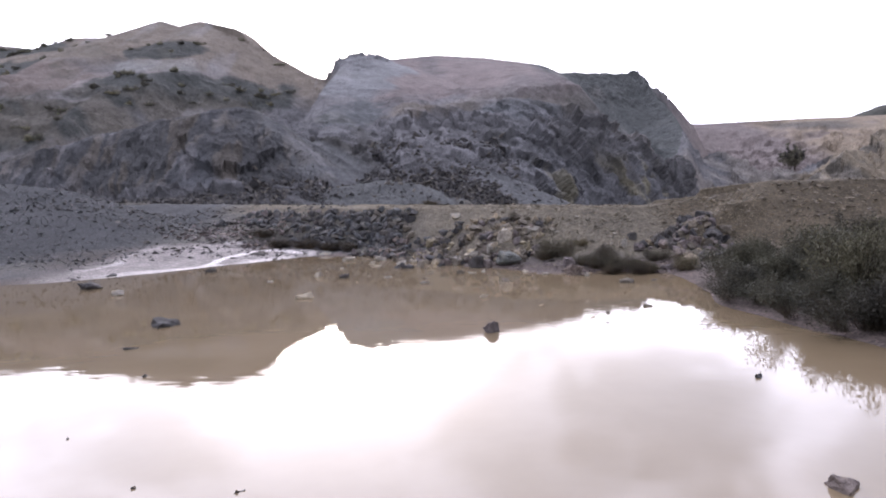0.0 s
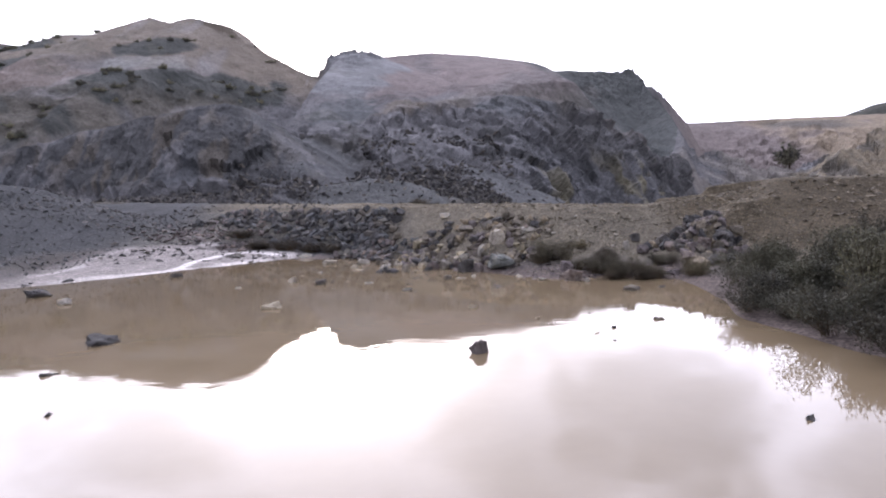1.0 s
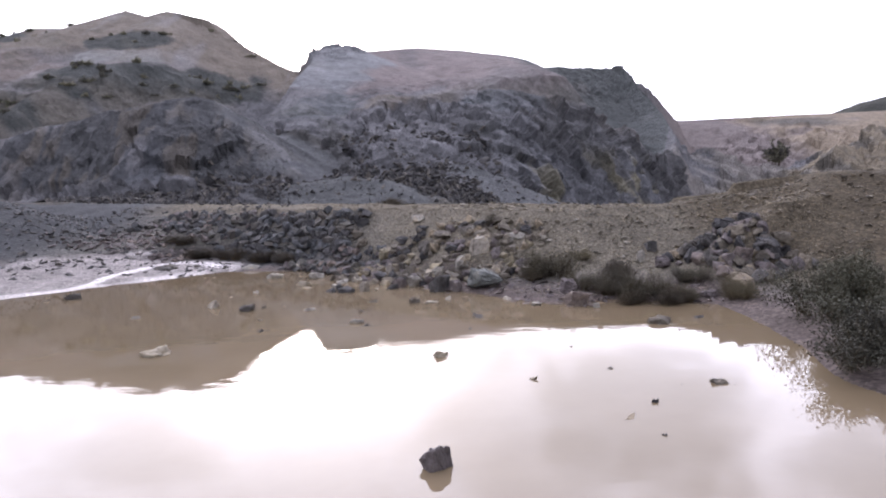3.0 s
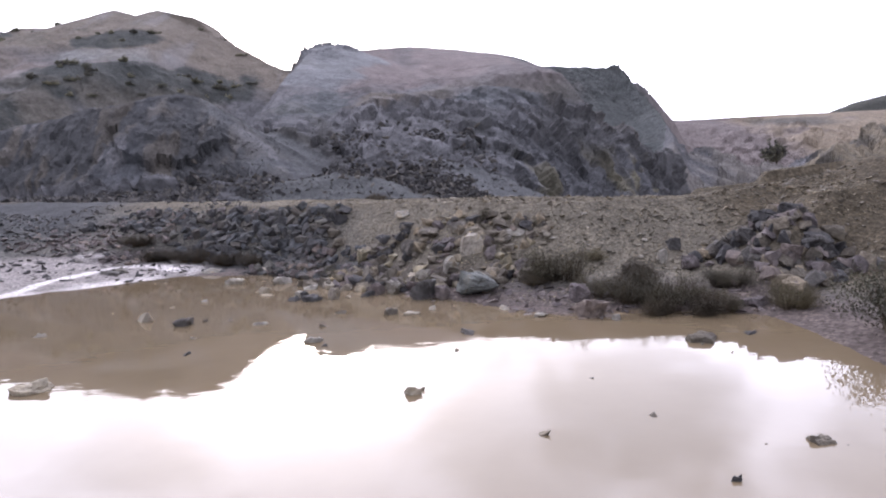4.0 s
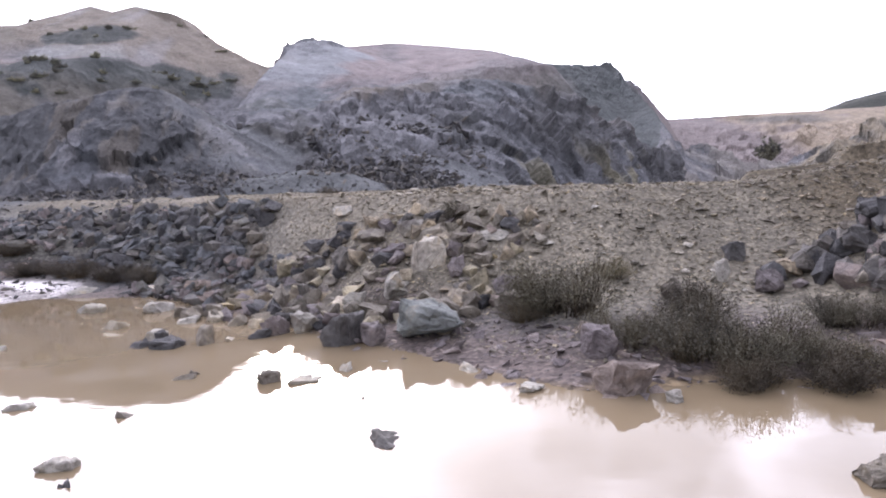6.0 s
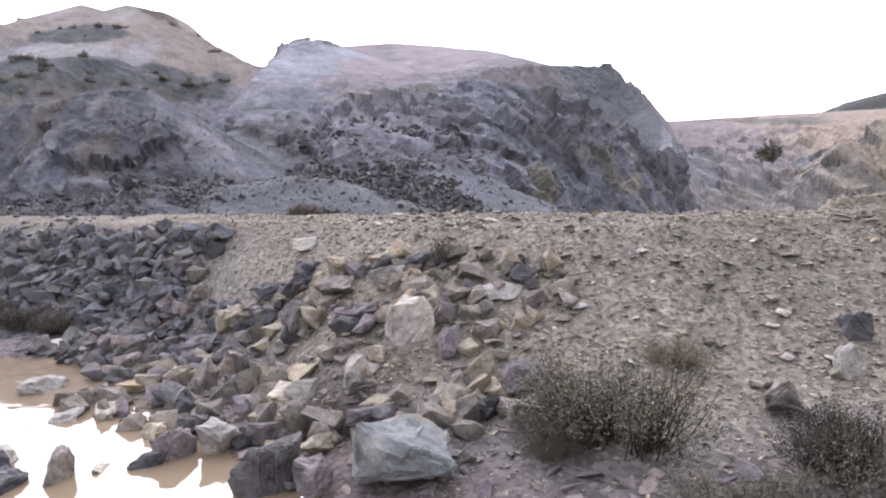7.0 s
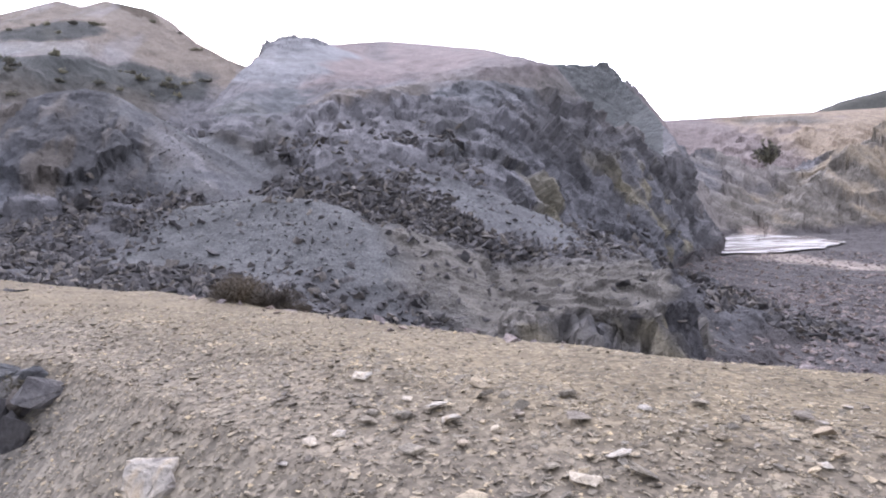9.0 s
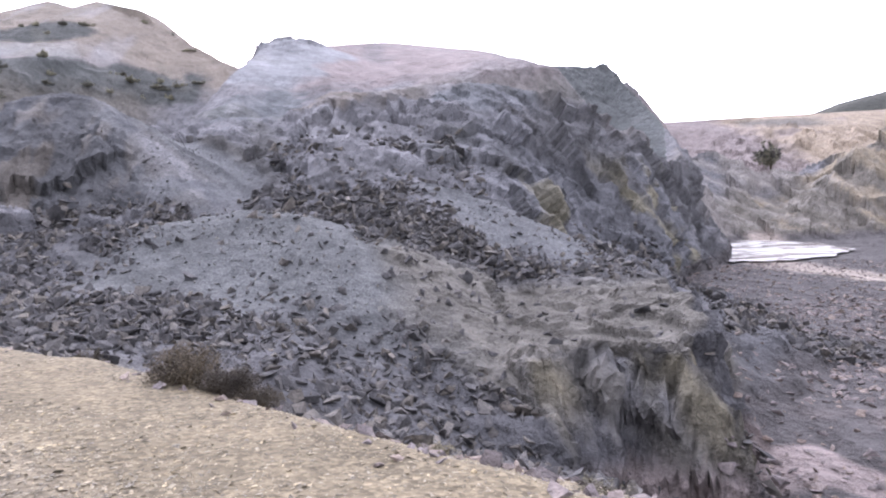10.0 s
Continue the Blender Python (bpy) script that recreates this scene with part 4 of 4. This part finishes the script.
# the tall pale block half way up the bank
tall = new("boulder", rock_mesh("boulder", 77, 18, 3, 1.0, 0.075))
tall.data.materials.append(STONE["w"])
tall.matrix_world = Matrix.Translation((1.10, 15.2, 0.46)) @ Euler((0.15, 0.12, 0.6)).to_matrix().to_4x4() @ Matrix.Diagonal((0.38, 0.36, 0.76, 1))
tagged(tall, "tall pale cream boulder standing on the gravel bank", "rock", "bank boulders")


# dark rubble heaped against the bank: each stone a part of the heap
def heap(name, spots, sizes, materials, label, slab=0.75, lean=0.5):
    root = new(name)
    root.empty_display_size = 0.1
    x0, y0 = float(np.mean(spots[:, 0])), float(np.mean(spots[:, 1]))
    root.location = (x0, y0, float(land(np.array([x0]), np.array([y0]))[0]))
    tagged(root, label, "rubble")
    shapes = []
    for k in range(8):
        me = rock_mesh("rubble", 300 + k, 12 + k % 3, 1, slab, 0.06)
        me.materials.append(materials[k % len(materials)])
        shapes.append(me)
    inv = Matrix.Translation(-root.location)
    zs = land(spots[:, 0], spots[:, 1])
    for j, ((x, y), s, z) in enumerate(zip(spots, sizes, zs)):
        ob = new("stone", shapes[j % 8])
        ob.parent = root
        ob.matrix_parent_inverse = inv
        ob.matrix_basis = (Matrix.Translation((x, y, z + 0.22 * s)) @ Euler((rng.normal(0, lean), rng.normal(0, lean), rng.uniform(0, 6.28))).to_matrix().to_4x4()
                           @ Matrix.Diagonal((s * rng.uniform(0.8, 1.4), s * rng.uniform(0.75, 1.1), s * rng.uniform(0.8, 1.1), 1)))
    return root


def spread(n, centre, sx, sy, along=0.0):
    p = rng.uniform(-1, 1, (n, 2)) * (sx, sy)
    c, s = math.cos(along), math.sin(along)
    return np.stack([centre[0] + p[:, 0] * c - p[:, 1] * s, centre[1] + p[:, 0] * s + p[:, 1] * c], -1)


heap("rubble_wall", spread(300, (-3.7, 19.45), 2.0, 0.9, -0.56), rng.uniform(0.14, 0.38, 300), [STONE["d"], STONE["b"], STONE["d"], STONE["b"]],
     "dark angular quarry stones heaped against the bank")
heap("rubble_wall", spread(240, (-6.6, 21.3), 2.6, 0.75, -0.5), rng.uniform(0.12, 0.32, 240), [STONE["d"], STONE["b"], STONE["d"], STONE["v"]],
     "low run of dark stones along the muddy shore")
heap("rubble_spill", spread(220, (-1.9, 17.2), 1.3, 0.8, -0.75), rng.uniform(0.08, 0.28, 220), [STONE["d"], STONE["v"], STONE["d"], STONE["b"]],
     "wet purplish and dark stones spilling to the pond edge")
heap("rubble_outcrop", spread(150, (5.45, 13.45), 0.75, 0.95, 0.3), rng.uniform(0.10, 0.34, 150), [STONE["d"], STONE["t"], STONE["v"], STONE["d"]],
     "dark broken rock outcrop beside the scrub", 0.7)
tumbled = spread(299, (0.35, 15.5), 1.9, 1.25, -0.5)
tumbled = tumbled[np.hypot(tumbled[:, 0] - 1.09, tumbled[:, 1] - 14.95) > 0.42]
heap("rubble_slope", tumbled, rng.uniform(0.08, 0.30, len(tumbled)), [STONE["t"], STONE["v"], STONE["t"], STONE["y"], STONE["t"], STONE["d"], STONE["t"], STONE["c"]],
     "mixed tan and purplish stones tumbled down the bank")

# loose chips over the bank, and rubble in the pit behind it
def field(n, x0, x1, y0, y1, keep):
    x, y = rng.uniform(x0, x1, n), rng.uniform(y0, y1, n)
    m = keep(x, y) > rng.uniform(0, 1, n)
    return x[m], y[m]


x, y = field(66000, -4, 7.5, 12.3, 21.0, lambda x, y: (inside(x, y, SHORE) < -0.25) * smooth(-4.5, -1.5, x + 0.6 * (y - 19)) * (0.10 + 0.90 * smooth(1.0, -0.3, past(x, y, BERM))))
scatter("gravel", x, y, 0.018 + 0.055 * rng.random(len(x)) ** 4, STONE["c"], "loose tan slate chips covering the bank", 0.22, 0.06, 0.3)
x, y = field(64000, -4, 7.5, 14.0, 22.0, lambda x, y: smooth(-3.5, -1, x + 0.6 * (y - 19)) * 0.9 * (0.3 + 0.7 * smooth(1.2, 0.0, past(x, y, BERM))))
scatter("pale_gravel", x, y, 0.018 + 0.042 * rng.random(len(x)) ** 3, STONE["q"], "pale slate chips scattered over the bank top", 0.22, 0.06, 0.3)
x, y = field(2600, -3, 5, 11.8, 15.5, lambda x, y: (np.abs(inside(x, y, SHORE) + 0.35) < 0.75) * 0.9)
scatter("shore_shingle", x, y, 0.03 + 0.17 * rng.random(len(x)) ** 3, STONE["v"], "wet purplish shingle along the waterline", 0.3, 0.2, 0.6, "rubble")
x, y = field(7000, -16, -3, 11, 25, lambda x, y: (inside(x, y, SHORE) < -0.1) * smooth(0.25, 0.6, fbm(x * 0.35, y * 0.35, 3, 90) + 0.35) * (0.06 + 0.9 * smooth(14.5, 19, y + 0.2 * (x + 8))))
scatter("shore_rubble", x, y, 0.04 + 0.22 * rng.random(len(x)) ** 3, STONE["d"], "dark stones strewn on the muddy shore", 0.3, 0.2, 0.6, "rubble")

x, y = field(36000, -30, -9.4, 9.5, 25, lambda x, y: (inside(x, y, SHORE) < -0.3) * smooth(0.45, 0.1, land(x, y) - ridge(x, y, LEFT_MOUND, 0.26, 0.35)) * (0.4 + 0.6 * smooth(-0.3, 0.2, fbm(x * 0.7, y * 0.7, 3, 96))))
scatter("mound_gravel", x, y, 0.03 + 0.16 * rng.random(len(x)) ** 5, STONE["b"], "dark blue-grey gravel covering the low mound", 0.4, 0.1, 0.5)
x, y = field(5000, -13.5, -6.5, 18, 25, lambda x, y: smooth(0.9, 0.5, land(x, y)) * smooth(18.6, 19.6, y) * (0.3 + 0.7 * smooth(-0.2, 0.2, fbm(x * 0.9, y * 0.9, 3, 94))))
scatter("apron_rubble", x, y, 0.06 + 0.26 * rng.random(len(x)) ** 3, STONE["v"], "broken stones washed out across the muddy shore", 0.4, 0.1, 0.55, "rubble")


def open_ground(x, y):
    """Where rubble lies: not on the gravel, the knoll or the rocky heap."""
    z = land(x, y)
    on_heap = smooth(1.8, 0.7, np.abs(heap_form(x, y) - z)) * smooth(2.4, 3.2, z)
    on_knoll = smooth(-1.6, -0.8, inside(x, y, TERRACE)) * smooth(44, 40, y)
    return (1 - 0.96 * gravelled(x, y, z)) * (1 - 0.95 * on_heap) * (1 - 0.95 * on_knoll)


def rubble_keep(x, y):
    return open_ground(x, y) * smooth(23.5, 25.5, y + 0.45 * x) * (0.4 + 0.6 * smooth(-0.2, 0.2, fbm(x * 0.2, y * 0.2, 3, 95)))


x, y = field(56000, -20, 9, 23, 50, rubble_keep)
scatter("pit_rubble", x, y, 0.10 + 0.40 * rng.random(len(x)) ** 2.4, STONE["d"], "dark quarry rubble covering the slope behind the bank", 0.7, 0.1, 0.55, "rubble")
x, y = field(22000, -18, 20, 42, 64, lambda x, y: open_ground(x, y) * smooth(8.0, 5, land(x, y)) * np.maximum(smooth(5, 1, x + 0.15 * (y - 50)), smooth(1.5, 0.3, land(x, y))) * (0.25 + 0.75 * smooth(-0.1, 0.25, fbm(x * 0.12, y * 0.12, 3, 97))))
scatter("cliff_rubble", x, y, 0.2 + 0.65 * rng.random(len(x)) ** 2.8, STONE["d"], "dark fallen blocks at the foot of the cliff", 0.7, 0.1, 0.6, "rubble")
x, y = field(24000, 6, 40, 27, 75, lambda x, y: smooth(-2.5, -4, land(x, y)) * (0.3 + 0.7 * smooth(-0.1, 0.2, fbm(x * 0.15, y * 0.15, 3, 99))))
scatter("floor_rubble", x, y, 0.10 + 0.40 * rng.random(len(x)) ** 3, STONE["v"], "reddish broken stone over the pit floor", 0.4, 0.15, 0.6, "rubble")

x, y = field(40000, -23, 10, 31, 60, lambda x, y: gravelled(x, y, land(x, y)) * (0.35 + 0.65 * smooth(-0.2, 0.3, fbm(x * 0.4, y * 0.4, 3, 91))))
scatter("fan_gravel", x, y, 0.05 + 0.16 * rng.random(len(x)) ** 3, STONE["b"], "blue-grey gravel and small stones on the spoil fans", 0.4, 0.1, 0.5)
x, y = field(8000, -10, 7, 17, 30, lambda x, y: smooth(1.4, 2.6, past(x, y, BERM)) * smooth(5.2, 3.6, past(x, y, BERM)) * (0.3 + 0.7 * smooth(-0.1, 0.25, fbm(x * 0.6, y * 0.6, 3, 92))))
scatter("edge_stones", x, y, 0.03 + 0.2 * rng.random(len(x)) ** 4, STONE["v"], "brownish stones along the far lip of the bank", 0.5, 0.1, 0.55, "rubble")

x, y = field(9000, 4.8, 15, 11.5, 17, lambda x, y: smooth(0.3, 0.6, land(x, y)) * (0.1 + 0.9 * smooth(-0.1, 0.35, fbm(x * 0.7, y * 0.7, 3, 98))))
scatter("mound_stones", x, y, 0.02 + 0.13 * rng.random(len(x)) ** 4, STONE["t"], "brown stones strewn over the earthy mound", 0.3, 0.1, 0.5, "rubble")

x, y = field(60000, -9, 7, 15.5, 28, lambda x, y: smooth(-1.6, -0.8, past(x, y, BERM)) * smooth(3.0, 2.0, past(x, y, BERM)) * (0.35 + 0.65 * smooth(-0.2, 0.2, fbm(x * 0.8, y * 0.8, 3, 93))))
scatter("trodden_gravel", x, y, 0.018 + 0.04 * rng.random(len(x)) ** 3, STONE["f"], "fine tan gravel on the trodden bank top", 0.25, 0.06, 0.35)

# small stones that just break the water near the shore
x, y = field(900, -9, 4.2, 6, 16.5, lambda x, y: (inside(x, y, SHORE) > 0.1) * smooth(4.5, 0.5, inside(x, y, SHORE)) * 0.5)
scatter("pond_pebbles", x, y, 0.13 + 0.09 * rng.random(len(x)) ** 2, STONE["t"], "small stones lying in the shallow pond", 0.2, 0.0, 0.9, "rubble", level=-0.055)

# the largest loose slates on the near slope, each by itself
heap("slate_scatter", spread(300, (2.3, 16.2), 2.4, 2.0, -0.2), 0.045 + 0.09 * rng.random(300) ** 2, [STONE["c"], STONE["p"], STONE["c"], STONE["t"]],
     "loose flat slates scattered down the gravel bank", 0.3, 0.18)


# ---- shrubs: woody stems with many fine leaves
def leaf_material(name, dark, light):
    m, t, p, L = principled(name, 0.75)
    geo = t.nodes.new("ShaderNodeNewGeometry")
    n = noisy(t, 2.2, 4, 0.6, geo.outputs["Position"])
    a = ramped(t, geo.outputs["Random Per Island"], ((0.0, dark), (0.6, tuple((x + y) / 2 for x, y in zip(dark, light))), (1.0, light)))
    a = mixer(t, "MULTIPLY", a, ramped(t, n.outputs[0], ((0.3, grey(0.6)), (0.7, (1.35, 1.3, 1.1)))))
    info = t.nodes.new("ShaderNodeObjectInfo")
    L(mixer(t, "MULTIPLY", a, ramped(t, info.outputs["Random"], ((0.0, (0.55, 0.52, 0.55)), (0.5, grey(0.95)), (1.0, (1.45, 1.36, 1.15))))), p.inputs["Base Color"])
    p.inputs["Specular IOR Level"].default_value = 0.2
    return m


LEAF = leaf_material("heath_leaf", (0.078, 0.080, 0.068), (0.125, 0.126, 0.106))
SCRUB_LEAF = leaf_material("scrub_leaf", (0.15, 0.155, 0.14), (0.26, 0.265, 0.235))
TREE_LEAF = leaf_material("tree_leaf", (0.10, 0.105, 0.10), (0.19, 0.195, 0.18))
DRY_LEAF = leaf_material("dry_heath_leaf", (0.095, 0.088, 0.072), (0.165, 0.155, 0.125))
BROWN_LEAF = leaf_material("brown_heath_leaf", (0.050, 0.043, 0.038), (0.092, 0.080, 0.068))
TWIG = leaf_material("twig", (0.05, 0.04, 0.03), (0.12, 0.10, 0.075))


def mesh_of(name, verts, faces, material):
    me = bpy.data.meshes.new(name)
    V, Fc = np.concatenate(verts).astype(np.float32), np.concatenate(faces).astype(np.int32)
    me.vertices.add(len(V))
    me.vertices.foreach_set("co", V.ravel())
    me.loops.add(Fc.size)
    me.loops.foreach_set("vertex_index", Fc.ravel())
    me.polygons.add(len(Fc))
    me.polygons.foreach_set("loop_start", np.arange(0, Fc.size, Fc.shape[1], dtype=np.int32))
    me.update(calc_edges=True)
    me.materials.append(material)
    return me


def shrub_meshes(seed, stems=170, leaves=26, size=0.022, tall=1.0, droop=0.25):
    """A bush one metre across: stems fanning up from the root, side twigs, and narrow leaves along them."""
    r = np.random.default_rng(seed)
    sv, sf, lv, lf, ns, nl = [], [], [], [], 0, 0
    # several rounded cushions make the outline
    lobes = [(r.normal(0, 0.2), r.normal(0, 0.2), r.uniform(0.2, 0.34), r.uniform(0.7, 1.1)) for _ in range(8)]
    for k in range(stems):
        lx, ly, lr, lh = lobes[k % 8]
        a = r.uniform(0, 2 * math.pi)
        e = math.asin(r.random() ** 0.8)
        foot = np.array([lx * 0.6 + r.normal(0, 0.05), ly * 0.6 + r.normal(0, 0.05), 0])
        grow = r.uniform(0.8, 1.08)
        tip = np.array([lx + lr * math.cos(e) * math.cos(a) * grow, ly + lr * math.cos(e) * math.sin(a) * grow, tall * lh * (0.2 + 0.42 * math.sin(e)) * grow])
        h = tip[2]
        mid = (foot + tip) / 2 + np.array([r.normal(0, 0.04), r.normal(0, 0.04), droop * 0.25 * h])
        ts = np.linspace(0, 1, 4)[:, None]
        line = (1 - ts) ** 2 * foot + 2 * ts * (1 - ts) * mid + ts ** 2 * tip
        for j, p in enumerate(line):
            w = 0.0045 * (1 - 0.85 * j / 3) + 0.0006
            sv.append(p + w * np.array([[1, 0, 0], [-0.5, 0.87, 0], [-0.5, -0.87, 0]]))
        base = ns + np.arange(3)[:, None, None] * 3
        ring = np.array([[0, 1, 4, 3], [1, 2, 5, 4], [2, 0, 3, 5]])[None]
        sf.append((base + ring).reshape(-1, 4))
        ns += 12
        u = 1 - 0.6 * r.random(leaves)[:, None] ** 1.6
        c = (1 - u) ** 2 * foot + 2 * u * (1 - u) * mid + u ** 2 * tip + r.normal(0, 0.035, (leaves, 3))
        d = r.normal(0, 1, (leaves, 3)) + np.array([math.cos(a) * 0.6, math.sin(a) * 0.6, 0.9])
        d /= np.linalg.norm(d, axis=1)[:, None]
        s = np.cross(d, r.normal(0, 1, (leaves, 3)))
        s /= np.linalg.norm(s, axis=1)[:, None] + 1e-6
        ln, wd = size * r.uniform(0.8, 2.0, (leaves, 1)), size * r.uniform(0.22, 0.45, (leaves, 1))
        q = np.stack([c - d * ln * 0.5, c + s * wd, c + d * ln * 0.6, c - s * wd], 1)
        lv.append(q.reshape(-1, 3))
        lf.append(nl + np.arange(leaves * 4).reshape(-1, 4))
        nl += leaves * 4
    return (sv, sf), (lv, lf)


def shrub_kinds():
    kinds = {}
    for tag, leaf, seeds, args in (("green", LEAF, (1, 2, 3), dict(stems=300, leaves=44, size=0.020)),
                                   ("dry", DRY_LEAF, (4, 5), dict(stems=300, leaves=36, size=0.015, tall=1.1)),
                                   ("brown", BROWN_LEAF, (9, 10), dict(stems=300, leaves=36, size=0.018)),
                                   ("tuft", DRY_LEAF, (6,), dict(stems=60, leaves=18, size=0.04, tall=1.2)),
                                   ("far", SCRUB_LEAF, (7, 8), dict(stems=44, leaves=24, size=0.075, tall=1.0))):
        kinds[tag] = []
        for s in seeds:
            (sv, sf), (lv, lf) = shrub_meshes(s, **args)
            kinds[tag].append((mesh_of("woody_base", sv, sf, TWIG), mesh_of("foliage", lv, lf, leaf)))
    return kinds


KINDS = shrub_kinds()


def shrub(kind, k, x, y, wide, high, label, group="", name="shrub"):
    stems, leaves = KINDS[kind][k % len(KINDS[kind])]
    root = new(name)
    root.empty_display_size = 0.1
    z = foot_on(x, y)
    root.matrix_world = Matrix.Translation((x, y, z - 0.03 * high)) @ Euler((0, 0, k * 1.9)).to_matrix().to_4x4() @ Matrix.Diagonal((wide, wide, high * 1.5, 1))
    part("woody_base", stems, root)
    part("foliage", leaves, root)
    return tagged(root, label, "shrub", group)


# the thicket on the right-hand shore
for k, (x, y, w, h) in enumerate(((4.75, 8.5, 1.2, 0.5), (4.95, 7.6, 1.2, 0.55), (5.1, 6.7, 1.2, 0.6), (5.35, 5.9, 1.3, 0.72), (5.7, 5.1, 1.4, 0.8), (6.0, 4.2, 1.4, 0.85),
                                  (5.5, 8.9, 1.5, 0.8), (5.9, 7.6, 1.6, 0.95), (6.2, 6.4, 1.6, 1.0), (5.3, 10.0, 1.3, 0.62), (6.4, 9.6, 1.6, 0.85), (7.2, 8.4, 1.7, 1.1), (6.0, 11.0, 1.3, 0.5),
                                  (7.4, 10.6, 1.6, 0.75), (7.0, 5.4, 1.7, 1.15), (8.3, 9.6, 1.8, 0.95), (8.0, 7.0, 1.9, 1.3), (7.2, 4.2, 1.8, 1.1), (6.4, 3.2, 1.5, 0.8), (8.6, 11.6, 1.6, 0.65))):
    shrub("green", k, x - 0.12, y - 0.1, 0.85 * w, h * (1.05, 0.8, 1.2, 0.9, 1.3)[k % 5], "dense dark green heath scrub on the pond shore", "shore scrub")
# smaller dry heather on the bank
for k, (x, y, w, h) in enumerate(((2.4, 13.75, 1.0, 0.52), (2.05, 13.65, 0.45, 0.24), (2.75, 12.75, 0.6, 0.3), (3.15, 12.5, 0.8, 0.44), (3.5, 12.35, 0.75, 0.42),
                                  (3.4, 13.3, 0.7, 0.4), (3.95, 12.25, 0.5, 0.28), (4.15, 12.05, 0.45, 0.26), (4.75, 11.8, 0.6, 0.36), (3.0, 14.5, 0.45, 0.22), (4.5, 12.9, 0.6, 0.32),
                                  (-1.35, 16.1, 0.55, 0.25),
                                  (-2.0, 16.9, 0.5, 0.2), (0.55, 14.3, 0.5, 0.26))):
    shrub("dry", k, x, y, w, h, "greyish dry heather bush on the stony bank", "bank heather")
for k, (x, y, w, h) in enumerate(((-3.6, 18.3, 0.9, 0.3), (-4.4, 18.7, 1.0, 0.32), (-5.3, 19.2, 1.1, 0.34), (-6.2, 19.7, 1.0, 0.3), (-7.0, 20.2, 0.9, 0.28), (3.3, 11.95, 0.6, 0.26), (3.85, 11.9, 0.6, 0.28))):
    shrub("brown", k, x, y, w, h, "low dark brown heather along the muddy shore", "shore heather")
for k, (x, y, w, h) in enumerate(((-1.4, 23.0, 0.9, 0.40), (-0.95, 22.75, 0.7, 0.32), (-0.55, 22.6, 0.5, 0.22))):
    shrub("brown", k, x, y, w, h, "dark brown heather bush on the far lip of the bank", "lip heather")
for k, (x, y, w, h) in enumerate(((1.40, 16.10, 0.3, 0.3), (-1.80, 19.20, 0.4, 0.24), (1.2, 21.4, 0.4, 0.12),
                                  (-3.9, 25.6, 0.6, 0.35), (2.4, 20.9, 0.4, 0.12))):
    shrub("tuft", k, x, y, w, h, "small brown tuft of dead heather on gravel", "heather tufts")

# scrub dotted over the old hillside, and a lone tree in the far quarry
spots = rng.uniform((-100, 62), (-26, 128), (2600, 2))
zs = land(spots[:, 0], spots[:, 1])
dense = scrubby(spots[:, 0], spots[:, 1], zs)
k = 0
for (x, y), z, d in zip(spots, zs, dense):
    if 5 < z < 34 and (rng.random() < 0.16 * d or (z > 24 and rng.random() < 0.015)):
        k += 1
        shrub("far", k, x, y, rng.uniform(0.8, 2.2), rng.uniform(0.5, 1.0), "low dark scrub bush on the hillside", "hillside scrub")


def tree(x, y, high):
    root = new("tree")
    root.matrix_world = Matrix.Translation((x, y, foot_on(x, y) - 0.1))
    bm = bmesh.new()
    rings = []
    for j in range(6):
        r, z = 0.035 * high * (1 - 0.75 * j / 5), high * 0.7 * j / 5
        rings.append([bm.verts.new((r * math.cos(a) + 0.02 * high * math.sin(j), r * math.sin(a), z)) for a in np.linspace(0, 2 * math.pi, 8, endpoint=False)])
    for a, b in zip(rings, rings[1:]):
        for i in range(8):
            bm.faces.new((a[i], a[(i + 1) % 8], b[(i + 1) % 8], b[i]))
    me = bpy.data.meshes.new("trunk")
    bm.to_mesh(me)
    bm.free()
    me.materials.append(TWIG)
    part("trunk", me, root)
    leaves = [KINDS["far"][k][1].copy() for k in (0, 1)]
    for me in leaves:
        me.materials[0] = TREE_LEAF
    crown = part("crown", leaves[0], root)
    crown.matrix_basis = Matrix.Translation((0, 0, high * 0.15)) @ Matrix.Diagonal((high * 1.0, high * 1.0, high * 1.2, 1))
    crown2 = part("crown", leaves[1], root)
    crown2.matrix_basis = Matrix.Translation((high * 0.12, 0, high * 0.3)) @ Matrix.Diagonal((high * 0.9, high * 0.9, high * 0.95, 1))
    return tagged(root, "dark rounded tree standing in the far quarry", "tree")


tree(103.5, 220.0, 9.0)
